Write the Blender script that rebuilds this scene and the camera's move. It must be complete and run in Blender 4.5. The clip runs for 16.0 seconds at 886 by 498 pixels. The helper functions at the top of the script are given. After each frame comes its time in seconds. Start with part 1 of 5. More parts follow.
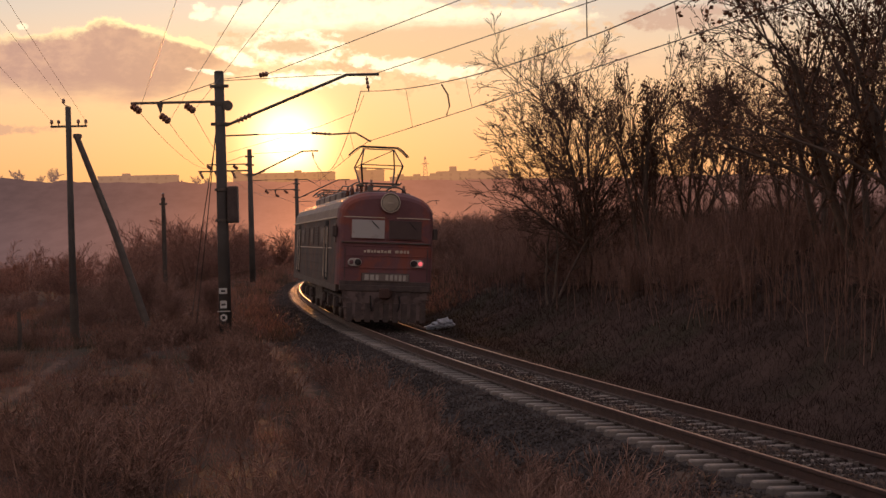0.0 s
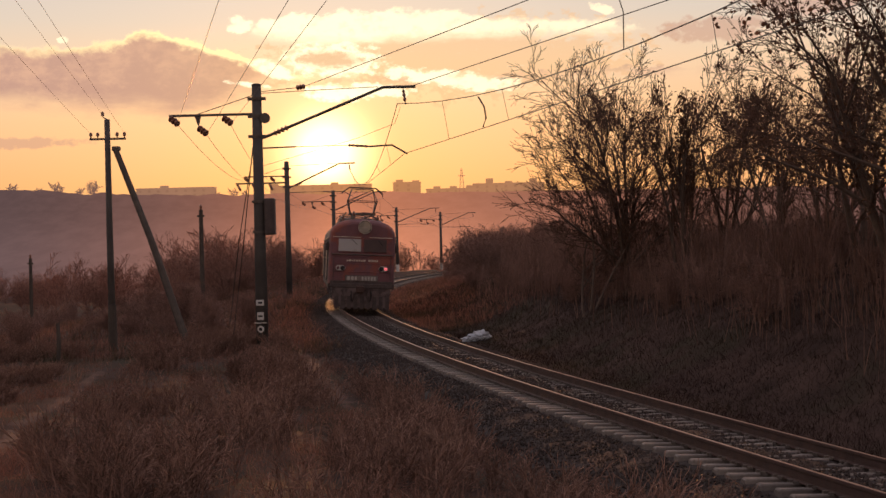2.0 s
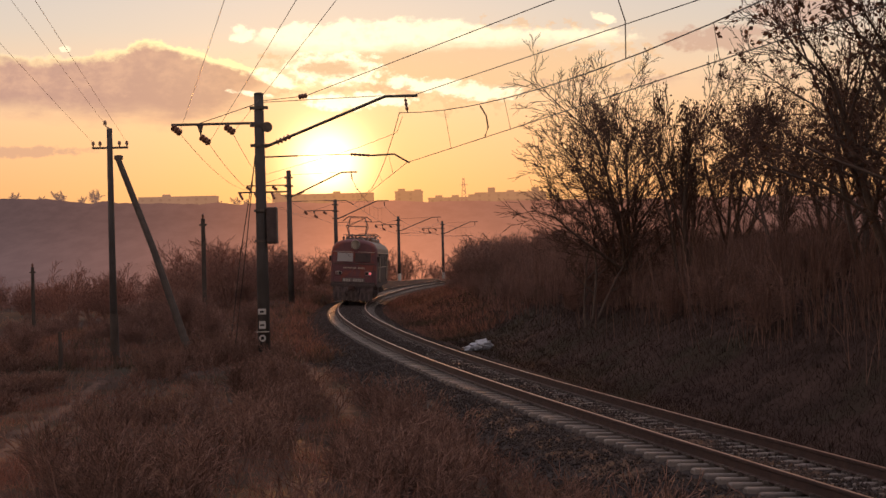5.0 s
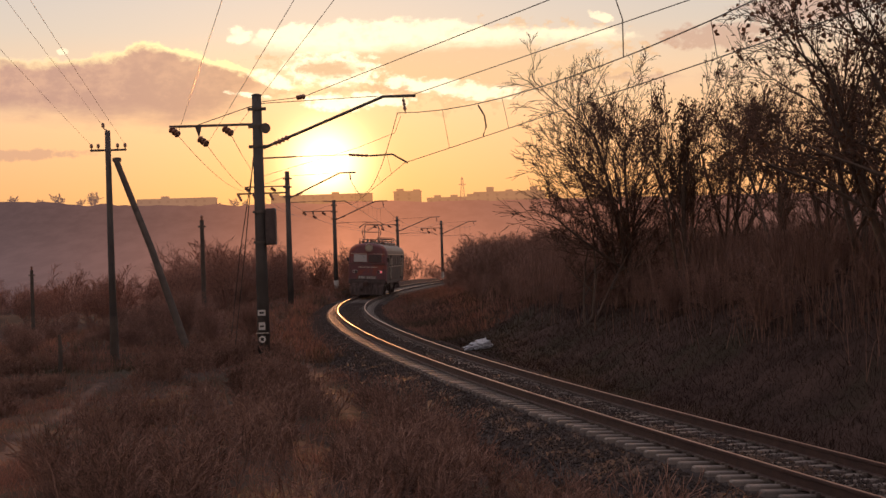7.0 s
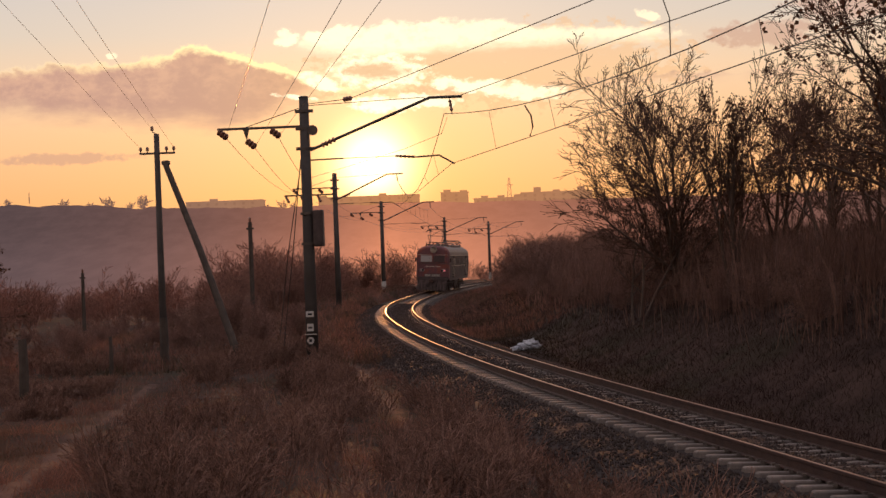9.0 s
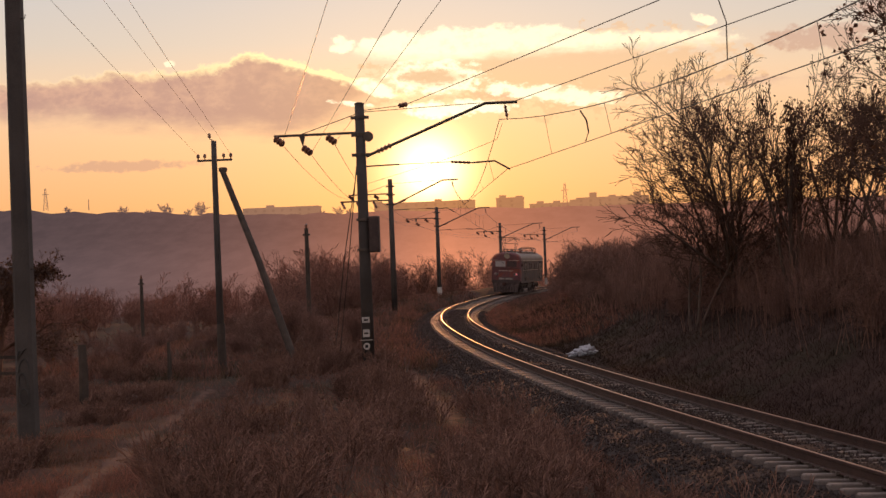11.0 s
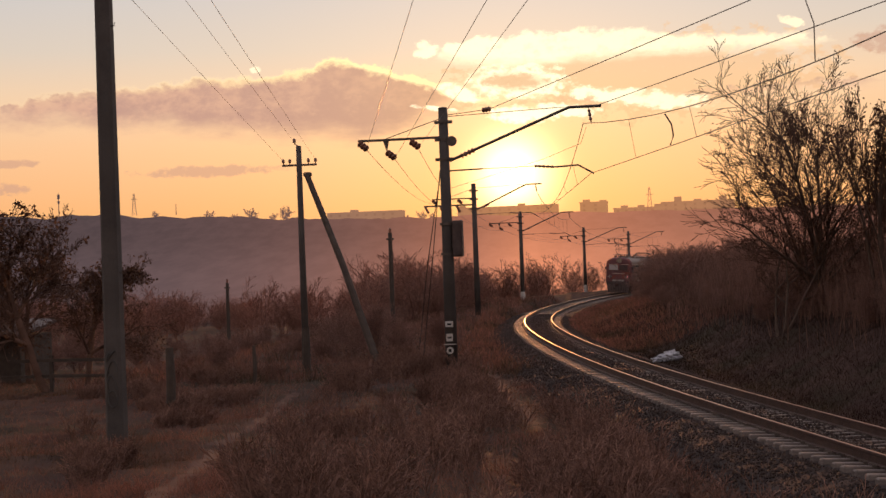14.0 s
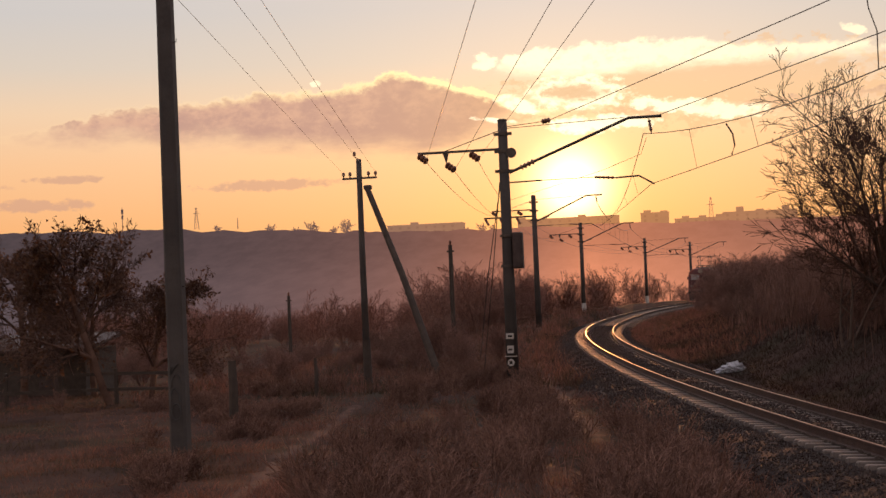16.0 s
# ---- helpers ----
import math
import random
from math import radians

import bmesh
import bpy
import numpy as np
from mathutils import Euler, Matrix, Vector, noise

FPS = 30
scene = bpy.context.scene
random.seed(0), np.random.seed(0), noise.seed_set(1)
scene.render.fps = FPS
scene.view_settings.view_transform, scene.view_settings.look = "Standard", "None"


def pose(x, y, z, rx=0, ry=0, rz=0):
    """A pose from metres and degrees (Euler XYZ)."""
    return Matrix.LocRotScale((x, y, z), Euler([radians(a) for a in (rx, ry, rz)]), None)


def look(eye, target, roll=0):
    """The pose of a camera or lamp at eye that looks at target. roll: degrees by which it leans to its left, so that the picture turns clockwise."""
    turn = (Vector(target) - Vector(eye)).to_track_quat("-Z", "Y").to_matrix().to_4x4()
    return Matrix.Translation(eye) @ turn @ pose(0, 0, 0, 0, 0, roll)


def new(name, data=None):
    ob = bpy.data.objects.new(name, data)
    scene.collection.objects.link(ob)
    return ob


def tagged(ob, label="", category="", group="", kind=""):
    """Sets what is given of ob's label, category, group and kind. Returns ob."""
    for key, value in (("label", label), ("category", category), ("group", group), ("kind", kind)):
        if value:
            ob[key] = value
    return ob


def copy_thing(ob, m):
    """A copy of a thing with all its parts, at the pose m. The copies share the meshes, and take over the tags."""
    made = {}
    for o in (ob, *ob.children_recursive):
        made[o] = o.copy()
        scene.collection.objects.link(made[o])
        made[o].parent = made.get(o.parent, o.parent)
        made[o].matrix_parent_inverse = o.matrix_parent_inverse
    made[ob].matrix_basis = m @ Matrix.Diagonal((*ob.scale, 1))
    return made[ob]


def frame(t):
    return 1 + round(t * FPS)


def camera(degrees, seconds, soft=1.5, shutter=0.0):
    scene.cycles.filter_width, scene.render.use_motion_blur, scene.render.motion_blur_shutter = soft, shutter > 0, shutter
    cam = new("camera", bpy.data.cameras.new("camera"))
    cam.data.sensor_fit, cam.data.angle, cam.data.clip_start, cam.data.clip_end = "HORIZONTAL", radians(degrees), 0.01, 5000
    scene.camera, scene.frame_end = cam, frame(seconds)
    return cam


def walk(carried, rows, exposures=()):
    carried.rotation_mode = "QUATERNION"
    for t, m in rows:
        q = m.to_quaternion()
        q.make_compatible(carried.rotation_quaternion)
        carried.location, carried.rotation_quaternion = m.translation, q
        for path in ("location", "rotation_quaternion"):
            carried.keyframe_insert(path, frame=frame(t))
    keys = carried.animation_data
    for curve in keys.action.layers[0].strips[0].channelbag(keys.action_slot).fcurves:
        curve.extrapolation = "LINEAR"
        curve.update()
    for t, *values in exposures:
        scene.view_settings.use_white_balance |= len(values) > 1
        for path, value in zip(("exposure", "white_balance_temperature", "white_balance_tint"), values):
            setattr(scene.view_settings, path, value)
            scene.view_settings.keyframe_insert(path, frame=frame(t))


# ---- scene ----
# ---------------------------------------------------------------- camera
EYE = 2.804
cam = camera(34.5, 16.0)
# seconds, pitch, lean, yaw: the camera stands on the bank and is only turned
TURNS = [
    (0.0, -0.529, 1.430, -1.506), (0.5, -0.526, 1.420, -0.973), (1.0, -0.437, 1.381, -0.605), (1.5, -0.242, 1.452, -0.259),
    (2.0, -0.012, 1.402, -0.045), (2.5, 0.183, 1.364, 0.035), (3.0, 0.300, 1.404, 0.049), (3.5, 0.349, 1.424, 0.057),
    (4.0, 0.368, 1.345, 0.039), (6.5, 0.323, 1.597, -0.021), (7.0, 0.343, 1.800, 0.000), (7.5, 0.368, 1.861, 0.530),
    (8.0, 0.388, 2.002, 0.987), (8.5, 0.413, 2.037, 1.408), (9.0, 0.435, 2.122, 1.903), (11.5, 0.791, 2.177, 4.592),
    (12.0, 0.807, 2.156, 5.019), (12.5, 0.933, 2.161, 5.684), (13.0, 0.993, 2.135, 6.458), (13.5, 1.023, 2.123, 7.018),
    (14.0, 1.052, 2.103, 7.484), (14.5, 1.097, 2.081, 7.874), (15.0, 1.270, 2.025, 8.541), (15.5, 1.442, 2.212, 9.203),
    (16.0, 1.631, 2.421, 9.912),
]
walk(cam, [(t, pose(0, 0, EYE, 90 + p, r, y)) for t, p, r, y in TURNS])

# ---------------------------------------------------------------- light
SUN_AZ, SUN_EL = radians(-4.55), radians(3.95)      # azimuth from +y towards +x
SUN_WAY = Vector((math.sin(SUN_AZ) * math.cos(SUN_EL), math.cos(SUN_AZ) * math.cos(SUN_EL), math.sin(SUN_EL)))
lamp = bpy.data.lights.new("sun", "SUN")
lamp.energy, lamp.angle, lamp.color = 1.9, radians(1.5), (1.0, 0.36, 0.10)
sun = new("sun", lamp)
sun.matrix_world = look(SUN_WAY * 900, (0, 0, 0))


class Nodes:
    """Short hand for a node tree."""

    def __init__(self, tree):
        self.tree = tree

    def add(self, kind, **sets):
        n = self.tree.nodes.new(kind)
        for key, value in sets.items():
            setattr(n, key, value)
        return n

    def link(self, a, b):
        self.tree.links.new(a, b)

    def put(self, socket, value):
        if hasattr(value, "is_output"):
            self.link(value, socket)
        else:
            socket.default_value = value

    def math(self, op, a, b=0.0, c=0.0):
        n = self.add("ShaderNodeMath", operation=op)
        for i, v in enumerate((a, b, c)):
            self.put(n.inputs[i], v)
        return n.outputs[0]

    def mix(self, f, a, b, how="MIX"):
        n = self.add("ShaderNodeMix", data_type="RGBA", blend_type=how)
        self.put(n.inputs[0], f)
        self.put(n.inputs[6], a)
        self.put(n.inputs[7], b)
        return n.outputs[2]

    def smooth(self, v, lo, hi, a=0.0, b=1.0):
        n = self.add("ShaderNodeMapRange", interpolation_type="SMOOTHSTEP")
        for i, q in enumerate((v, lo, hi, a, b)):
            self.put(n.inputs[i], q)
        return n.outputs[0]

    def ramp(self, v, stops):
        n = self.add("ShaderNodeValToRGB")
        e = n.color_ramp.elements
        while len(e) < len(stops):
            e.new(0.5)
        for el, (p, c) in zip(e, stops):
            el.position, el.color = p, (*c, 1)
        self.put(n.inputs[0], v)
        return n.outputs[0]

    def noise(self, vec, scale, detail=4.0, rough=0.55):
        n = self.add("ShaderNodeTexNoise")
        if vec is not None:
            self.link(vec, n.inputs["Vector"])
        n.inputs["Scale"].default_value, n.inputs["Detail"].default_value, n.inputs["Roughness"].default_value = scale, detail, rough
        return n.outputs[0]


def sky():
    """Evening sky: Nishita air, a glow round the low sun and a bank of torn clouds, all by direction."""
    w = bpy.data.worlds.new("evening_sky")
    scene.world = w
    w.use_nodes = True
    w.node_tree.nodes.clear()
    n = Nodes(w.node_tree)
    co = n.add("ShaderNodeTexCoord").outputs["Generated"]
    sep = n.add("ShaderNodeSeparateXYZ")
    n.link(co, sep.inputs[0])
    x, y, z = sep.outputs
    deg = 180 / math.pi
    az = n.math("MULTIPLY", n.math("ARCTAN2", x, y), deg)
    el = n.math("MULTIPLY", n.math("ARCSINE", z), deg)
    air = n.add("ShaderNodeTexSky", sky_type="NISHITA")
    air.sun_disc, air.sun_elevation, air.sun_rotation, air.dust_density = False, SUN_EL, SUN_AZ, 3.0
    # the height of the sky in colour, horizon to zenith
    grad = n.ramp(n.math("DIVIDE", el, 90.0), [
        (0.0, (0.80, 0.35, 0.15)), (0.03, (0.90, 0.45, 0.18)), (0.06, (0.90, 0.55, 0.29)), (0.083, (0.84, 0.62, 0.40)),
        (0.102, (0.68, 0.605, 0.49)), (0.125, (0.60, 0.585, 0.54)), (0.25, (0.78, 0.70, 0.68)), (0.5, (0.70, 0.63, 0.65)), (1.0, (0.58, 0.55, 0.60))])
    # dimmer away from the sun
    dx = n.math("SUBTRACT", az, math.degrees(SUN_AZ))
    dy = n.math("SUBTRACT", el, math.degrees(SUN_EL))
    turned = n.smooth(n.math("ABSOLUTE", dx), 25.0, 130.0, 1.0, 0.88)
    base = n.mix(1.0, grad, turned, "MULTIPLY")
    base = n.mix(1.0, base, n.mix(1.0, air.outputs[0], (0.006, 0.006, 0.006, 1), "MULTIPLY"), "ADD")
    ang = n.math("SQRT", n.math("ADD", n.math("MULTIPLY", dx, dx), n.math("MULTIPLY", dy, dy)))
    wide = n.math("EXPONENT", n.math("DIVIDE", ang, -4.2))
    core = n.math("EXPONENT", n.math("MULTIPLY", n.math("MULTIPLY", ang, ang), -0.55))
    lit = n.mix(1.0, base, n.mix(1.0, (0.40, 0.17, 0.0, 1), wide, "MULTIPLY"), "ADD")
    # clouds
    def plane(sa, se):
        comb = n.add("ShaderNodeCombineXYZ")
        n.link(n.math("MULTIPLY", az, sa), comb.inputs[0])
        n.link(n.math("MULTIPLY", el, se), comb.inputs[1])
        return comb.outputs[0]

    wisp, puff = plane(0.30, 0.85), plane(0.75, 1.05)
    rag = n.math("SUBTRACT", n.noise(wisp, 1.6, 7.0, 0.62), 0.5)
    fine = n.math("SUBTRACT", n.noise(wisp, 5.0, 5.0, 0.6), 0.5)
    curl = n.math("SUBTRACT", n.noise(puff, 1.3, 7.0, 0.58), 0.5)
    flock = n.math("SUBTRACT", n.noise(puff, 3.4, 6.0, 0.62), 0.5)
    soft = n.math("SUBTRACT", n.noise(puff, 0.55, 3.0, 0.5), 0.5)

    def edge(stops):
        """A height that follows the azimuth, through the given (azimuth, height)."""
        v = n.ramp(n.math("DIVIDE", n.math("ADD", az, 32.0), 48.0), [((p + 32) / 48, (h / 12,) * 3) for p, h in stops])
        return n.math("MULTIPLY", v, 12.0)

    def bank(a, e, wa, he, tilt=0.0, ragged=2.6):
        u = n.math("SUBTRACT", az, a)
        v = n.math("SUBTRACT", n.math("SUBTRACT", el, e), n.math("MULTIPLY", u, tilt))
        u, v = n.math("DIVIDE", u, wa), n.math("DIVIDE", v, he)
        d = n.math("ADD", n.math("MULTIPLY", u, u), n.math("MULTIPLY", v, v))
        q = n.math("ADD", n.math("SUBTRACT", 1.0, d), n.math("ADD", n.math("MULTIPLY", curl, ragged), n.math("ADD", n.math("MULTIPLY", fine, 0.9), n.math("MULTIPLY", flock, 2.2))))
        return n.smooth(q, 0.0, 0.75)

    def most(*fields):
        out = fields[0]
        for f in fields[1:]:
            out = n.math("MAXIMUM", out, f)
        return out

    def under(top, rough):
        """Depth below a ragged upper edge."""
        return n.math("SUBTRACT", n.math("ADD", top, n.math("ADD", n.math("MULTIPLY", curl, rough), n.math("MULTIPLY", flock, rough * 0.6))), el)

    near = n.math("EXPONENT", n.math("DIVIDE", ang, -5.5))
    side = n.math("EXPONENT", n.math("DIVIDE", n.math("ABSOLUTE", n.math("ADD", dx, 2.0)), -5.0))
    # the long mauve bank with its lit upper rim
    deep = under(edge([(-30, 6.0), (-25.8, 6.7), (-23.1, 7.45), (-19.4, 7.8), (-16.7, 8.1), (-14.7, 8.05), (-12.8, 8.35), (-11.6, 8.8), (-10.5, 8.55), (-9.2, 8.2), (-8.1, 7.85), (-6.9, 7.5), (-5.9, 7.0)]), 0.8)
    floor_el = edge([(-30, 7.0), (-25.8, 6.75), (-23, 6.35), (-19.6, 6.25), (-14, 5.75), (-10.5, 5.55), (-7.7, 6.2), (-6.3, 6.9)])
    lift = n.math("ADD", n.math("SUBTRACT", el, floor_el), n.math("ADD", n.math("MULTIPLY", rag, 1.3), n.math("MULTIPLY", soft, 0.8)))
    long_bank = n.math("MULTIPLY", n.smooth(deep, -0.02, 0.14), n.smooth(lift, -0.45, 0.75))
    rim = n.math("MULTIPLY", n.math("MULTIPLY", n.smooth(deep, -0.10, 0.06), n.smooth(deep, 0.42, 0.05)), n.smooth(az, -27.0, -11.0, 0.25, 1.0))
    rim = n.math("MULTIPLY", rim, n.smooth(az, -4.0, -7.0))
    # the golden band above the sun
    over = under(edge([(-8.2, 8.2), (-7, 9.2), (-5.7, 9.45), (-2.6, 9.6), (1, 9.5), (2, 9.15), (4.2, 9.05), (6, 8.95), (8, 8.75), (9.5, 8.0)]), 0.75)
    base_el = edge([(-8.2, 8.8), (-7, 8.6), (-4.6, 8.25), (0, 8.3), (2, 8.45), (6, 8.35), (8, 8.4), (9.5, 8.6)])
    band = n.math("MULTIPLY", n.smooth(over, -0.05, 0.2), n.smooth(n.math("ADD", n.math("SUBTRACT", el, base_el), n.math("MULTIPLY", rag, 0.9)), -0.2, 0.35))
    grey = most(bank(-16.7, 4.45, 3.2, 0.26), bank(-24.4, 4.88, 1.7, 0.18), bank(-25.7, 3.9, 2.4, 0.30), bank(11.2, 8.35, 2.6, 0.6), bank(14.5, 9.2, 3.0, 0.7), bank(-29.0, 4.6, 2.5, 0.3))
    core_grey = bank(-4.3, 7.62, 1.5, 0.42, -0.05, 1.2)
    gold = most(band, bank(-4.2, 7.6, 2.3, 0.85, -0.04, 1.2), bank(-7.9, 9.0, 0.62, 0.40), bank(-14.7, 8.42, 0.26, 0.16), bank(-6.6, 7.3, 0.9, 0.40, -0.2),
                bank(0.7, 6.75, 3.4, 0.42, -0.12), bank(-3.4, 6.35, 2.6, 0.42), bank(6.6, 9.35, 0.55, 0.2, -0.3), bank(-7.6, 6.7, 0.9, 0.14, -0.15, 3.5))
    veil = n.math("MULTIPLY", n.smooth(n.math("ADD", bank(0.5, 7.6, 9.0, 1.9), n.math("MULTIPLY", soft, 0.6)), 0.1, 0.9), 0.55)
    out = n.mix(veil, lit, (0.96, 0.58, 0.27, 1))
    mauve = n.mix(n.smooth(n.math("ADD", n.math("ADD", curl, n.math("MULTIPLY", flock, 0.8)), n.math("MULTIPLY", deep, 0.16)), -0.16, 0.36), (0.74, 0.44, 0.30, 1), (0.55, 0.325, 0.255, 1))
    mauve = n.mix(n.math("MULTIPLY", side, 0.55), mauve, (0.98, 0.55, 0.22, 1))
    out = n.mix(n.math("MULTIPLY", long_bank, 0.92), out, mauve)
    out = n.mix(n.math("MULTIPLY", grey, 0.62), out, n.mix(near, (0.62, 0.36, 0.25, 1), (1.0, 0.55, 0.25, 1)))
    out = n.mix(n.math("MULTIPLY", rim, n.math("ADD", n.math("MULTIPLY", side, 2.0), 0.22)), out, (1.35, 1.05, 0.50, 1))
    gold = n.math("MULTIPLY", gold, n.smooth(n.math("ADD", flock, curl), -0.30, 0.05, 0.45, 0.95))
    out = n.mix(gold, out, n.mix(near, (1.20, 1.03, 0.66, 1), (1.9, 1.65, 1.0, 1)))
    out = n.mix(n.math("MULTIPLY", core_grey, 0.85), out, (0.88, 0.54, 0.27, 1))
    out = n.mix(1.0, out, n.mix(1.0, (2.6, 2.1, 1.1, 1), core, "MULTIPLY"), "ADD")
    out = n.mix(1.0, out, (1.0, 0.97, 1.02, 1), "MULTIPLY")
    bg = n.add("ShaderNodeBackground")
    n.link(out, bg.inputs[0])
    bg.inputs[1].default_value = 1.0
    n.link(bg.outputs[0], n.add("ShaderNodeOutputWorld").inputs[0])


sky()


# ---------------------------------------------------------------- materials
def material(name, low, high, scale=6.0, rough=0.85, metal=0.0, bump=0.3, fine=40.0, random_by="", thin=0.0, spec=0.3, patch=None, patch_scale=0.5):
    """A surface with two scales of colour variation and a fine relief. thin: light that passes through it."""
    m = bpy.data.materials.new(name)
    m.use_nodes = True
    n = Nodes(m.node_tree)
    bsdf = m.node_tree.nodes["Principled BSDF"]
    co = n.add("ShaderNodeTexCoord").outputs["Object"]
    a, b = n.noise(co, scale, 5.0, 0.6), n.noise(co, fine, 3.0, 0.6)
    f = n.math("ADD", n.math("MULTIPLY", a, 0.65), n.math("MULTIPLY", b, 0.35))
    col = n.mix(n.smooth(f, 0.3, 0.7), (*low, 1), (*high, 1))
    if patch:
        col = n.mix(n.smooth(n.noise(co, patch_scale, 4.0, 0.6), 0.48, 0.62), col, (*patch, 1))
    if random_by == "object":
        r = n.add("ShaderNodeObjectInfo").outputs["Random"]
        col = n.mix(1.0, col, n.ramp(r, [(0, (0.72, 0.7, 0.7)), (1, (1.2, 1.15, 1.1))]), "MULTIPLY")
    if random_by == "island":
        r = n.add("ShaderNodeNewGeometry").outputs["Random Per Island"]
        col = n.mix(1.0, col, n.ramp(r, [(0, (0.55, 0.55, 0.55)), (1, (1.4, 1.35, 1.3))]), "MULTIPLY")
    n.link(col, bsdf.inputs["Base Color"])
    bsdf.inputs["Metallic"].default_value = metal
    bsdf.inputs["Specular IOR Level"].default_value = spec
    n.link(n.smooth(b, 0.2, 0.8, max(rough - 0.12, 0.03), min(rough + 0.1, 1.0)), bsdf.inputs["Roughness"])
    if bump:
        bu = n.add("ShaderNodeBump")
        bu.inputs["Strength"].default_value, bu.inputs["Distance"].default_value = bump, 0.02
        n.link(b, bu.inputs["Height"])
        n.link(bu.outputs[0], bsdf.inputs["Normal"])
    if thin:
        tr = n.add("ShaderNodeBsdfTranslucent")
        n.link(col, tr.inputs[0])
        mx = n.add("ShaderNodeMixShader")
        mx.inputs[0].default_value = thin
        n.link(bsdf.outputs[0], mx.inputs[1])
        n.link(tr.outputs[0], mx.inputs[2])
        n.link(mx.outputs[0], m.node_tree.nodes["Material Output"].inputs[0])
    return m


def glow(name, colour, strength):
    m = bpy.data.materials.new(name)
    m.use_nodes = True
    b = m.node_tree.nodes["Principled BSDF"]
    b.inputs["Base Color"].default_value = (*colour, 1)
    b.inputs["Emission Color"].default_value = (*colour, 1)
    b.inputs["Emission Strength"].default_value = strength
    return m


def glass(name, colour, rough, spec=0.5):
    m = bpy.data.materials.new(name)
    m.use_nodes = True
    n = Nodes(m.node_tree)
    b = m.node_tree.nodes["Principled BSDF"]
    b.inputs["Base Color"].default_value = (*colour, 1)
    b.inputs["Specular IOR Level"].default_value = spec
    co = n.add("ShaderNodeTexCoord").outputs["Object"]
    n.link(n.smooth(n.noise(co, 3.0), 0.3, 0.7, rough, rough + 0.15), b.inputs["Roughness"])
    return m


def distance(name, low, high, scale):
    """Far hills, blocks and trees in the evening mist: dark body, and the light scattered on the way painted in as
    emission, more towards the sun and the valley.
    """
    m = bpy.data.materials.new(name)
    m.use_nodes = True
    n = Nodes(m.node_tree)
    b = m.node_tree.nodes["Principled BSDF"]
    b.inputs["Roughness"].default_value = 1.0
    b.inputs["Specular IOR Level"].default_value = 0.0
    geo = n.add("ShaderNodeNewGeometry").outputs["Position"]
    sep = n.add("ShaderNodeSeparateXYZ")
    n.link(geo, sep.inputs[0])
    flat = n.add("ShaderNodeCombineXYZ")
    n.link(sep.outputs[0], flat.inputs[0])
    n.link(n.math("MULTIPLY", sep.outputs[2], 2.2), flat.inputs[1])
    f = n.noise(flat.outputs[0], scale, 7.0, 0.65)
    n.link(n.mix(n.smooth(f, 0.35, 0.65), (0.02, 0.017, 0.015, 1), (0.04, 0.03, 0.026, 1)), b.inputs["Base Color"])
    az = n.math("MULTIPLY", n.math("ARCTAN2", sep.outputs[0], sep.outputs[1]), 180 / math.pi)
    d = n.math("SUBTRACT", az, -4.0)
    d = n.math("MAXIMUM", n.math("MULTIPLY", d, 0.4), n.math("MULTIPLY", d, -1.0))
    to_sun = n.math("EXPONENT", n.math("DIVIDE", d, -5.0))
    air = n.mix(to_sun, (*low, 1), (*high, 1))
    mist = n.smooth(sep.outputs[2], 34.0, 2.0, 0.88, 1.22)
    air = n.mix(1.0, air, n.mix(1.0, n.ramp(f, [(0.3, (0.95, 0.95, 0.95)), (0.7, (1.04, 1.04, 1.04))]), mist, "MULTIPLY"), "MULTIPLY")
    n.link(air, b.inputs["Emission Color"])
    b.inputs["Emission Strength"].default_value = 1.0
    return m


SOIL = material("soil_and_dry_grass", (0.033, 0.021, 0.018), (0.07, 0.043, 0.035), 0.9, 0.95, bump=1.0, fine=14.0, patch=(0.040, 0.031, 0.022), patch_scale=0.25, spec=0.04)
GRASS = material("dry_grass_blades", (0.122, 0.063, 0.051), (0.25, 0.132, 0.102), 0.6, 0.8, bump=0, random_by="island", thin=0.45, patch=(0.070, 0.052, 0.034), patch_scale=0.3, spec=0.04)
STEM = material("dry_stems", (0.135, 0.078, 0.064), (0.27, 0.162, 0.127), 0.7, 0.85, bump=0, random_by="island", thin=0.2, spec=0.04)
# littered bank grass, with the trees' shade put into its dark colour
SHADELITTER = material("shade_darkened_litter_grass", (0.02, 0.0125, 0.0105), (0.044, 0.027, 0.022), 0.6, 0.85, bump=0, random_by="island", thin=0.3, patch=(0.034, 0.026, 0.018), patch_scale=0.3, spec=0.04)
# far scrub's base colour is lightened to stand in for haze
SCRUB = material("haze_lightened_brown_scrub", (0.26, 0.16, 0.135), (0.42, 0.26, 0.215), 0.2, 0.85, bump=0, random_by="island", thin=0.6, spec=0.04)
BARK = material("bark", (0.06, 0.04, 0.031), (0.115, 0.079, 0.062), 5.0, 0.9, bump=0.6)
TWIG = material("twigs", (0.2, 0.122, 0.102), (0.34, 0.21, 0.175), 2.0, 0.85, bump=0, random_by="island", thin=0.35, spec=0.04)
DARKTWIG = material("tree_twigs", (0.08, 0.048, 0.038), (0.15, 0.092, 0.072), 2.0, 0.85, bump=0, random_by="island", thin=0.12, spec=0.04)
# skyline twigs emit a painted haze colour too
MISTTWIG = distance("twig_haze_glow", (0.135, 0.085, 0.080), (0.50, 0.20, 0.09), 0.08)
LEAF = material("withered_leaves", (0.06, 0.033, 0.021), (0.13, 0.066, 0.036), 2.0, 0.8, bump=0, random_by="island", thin=0.35)
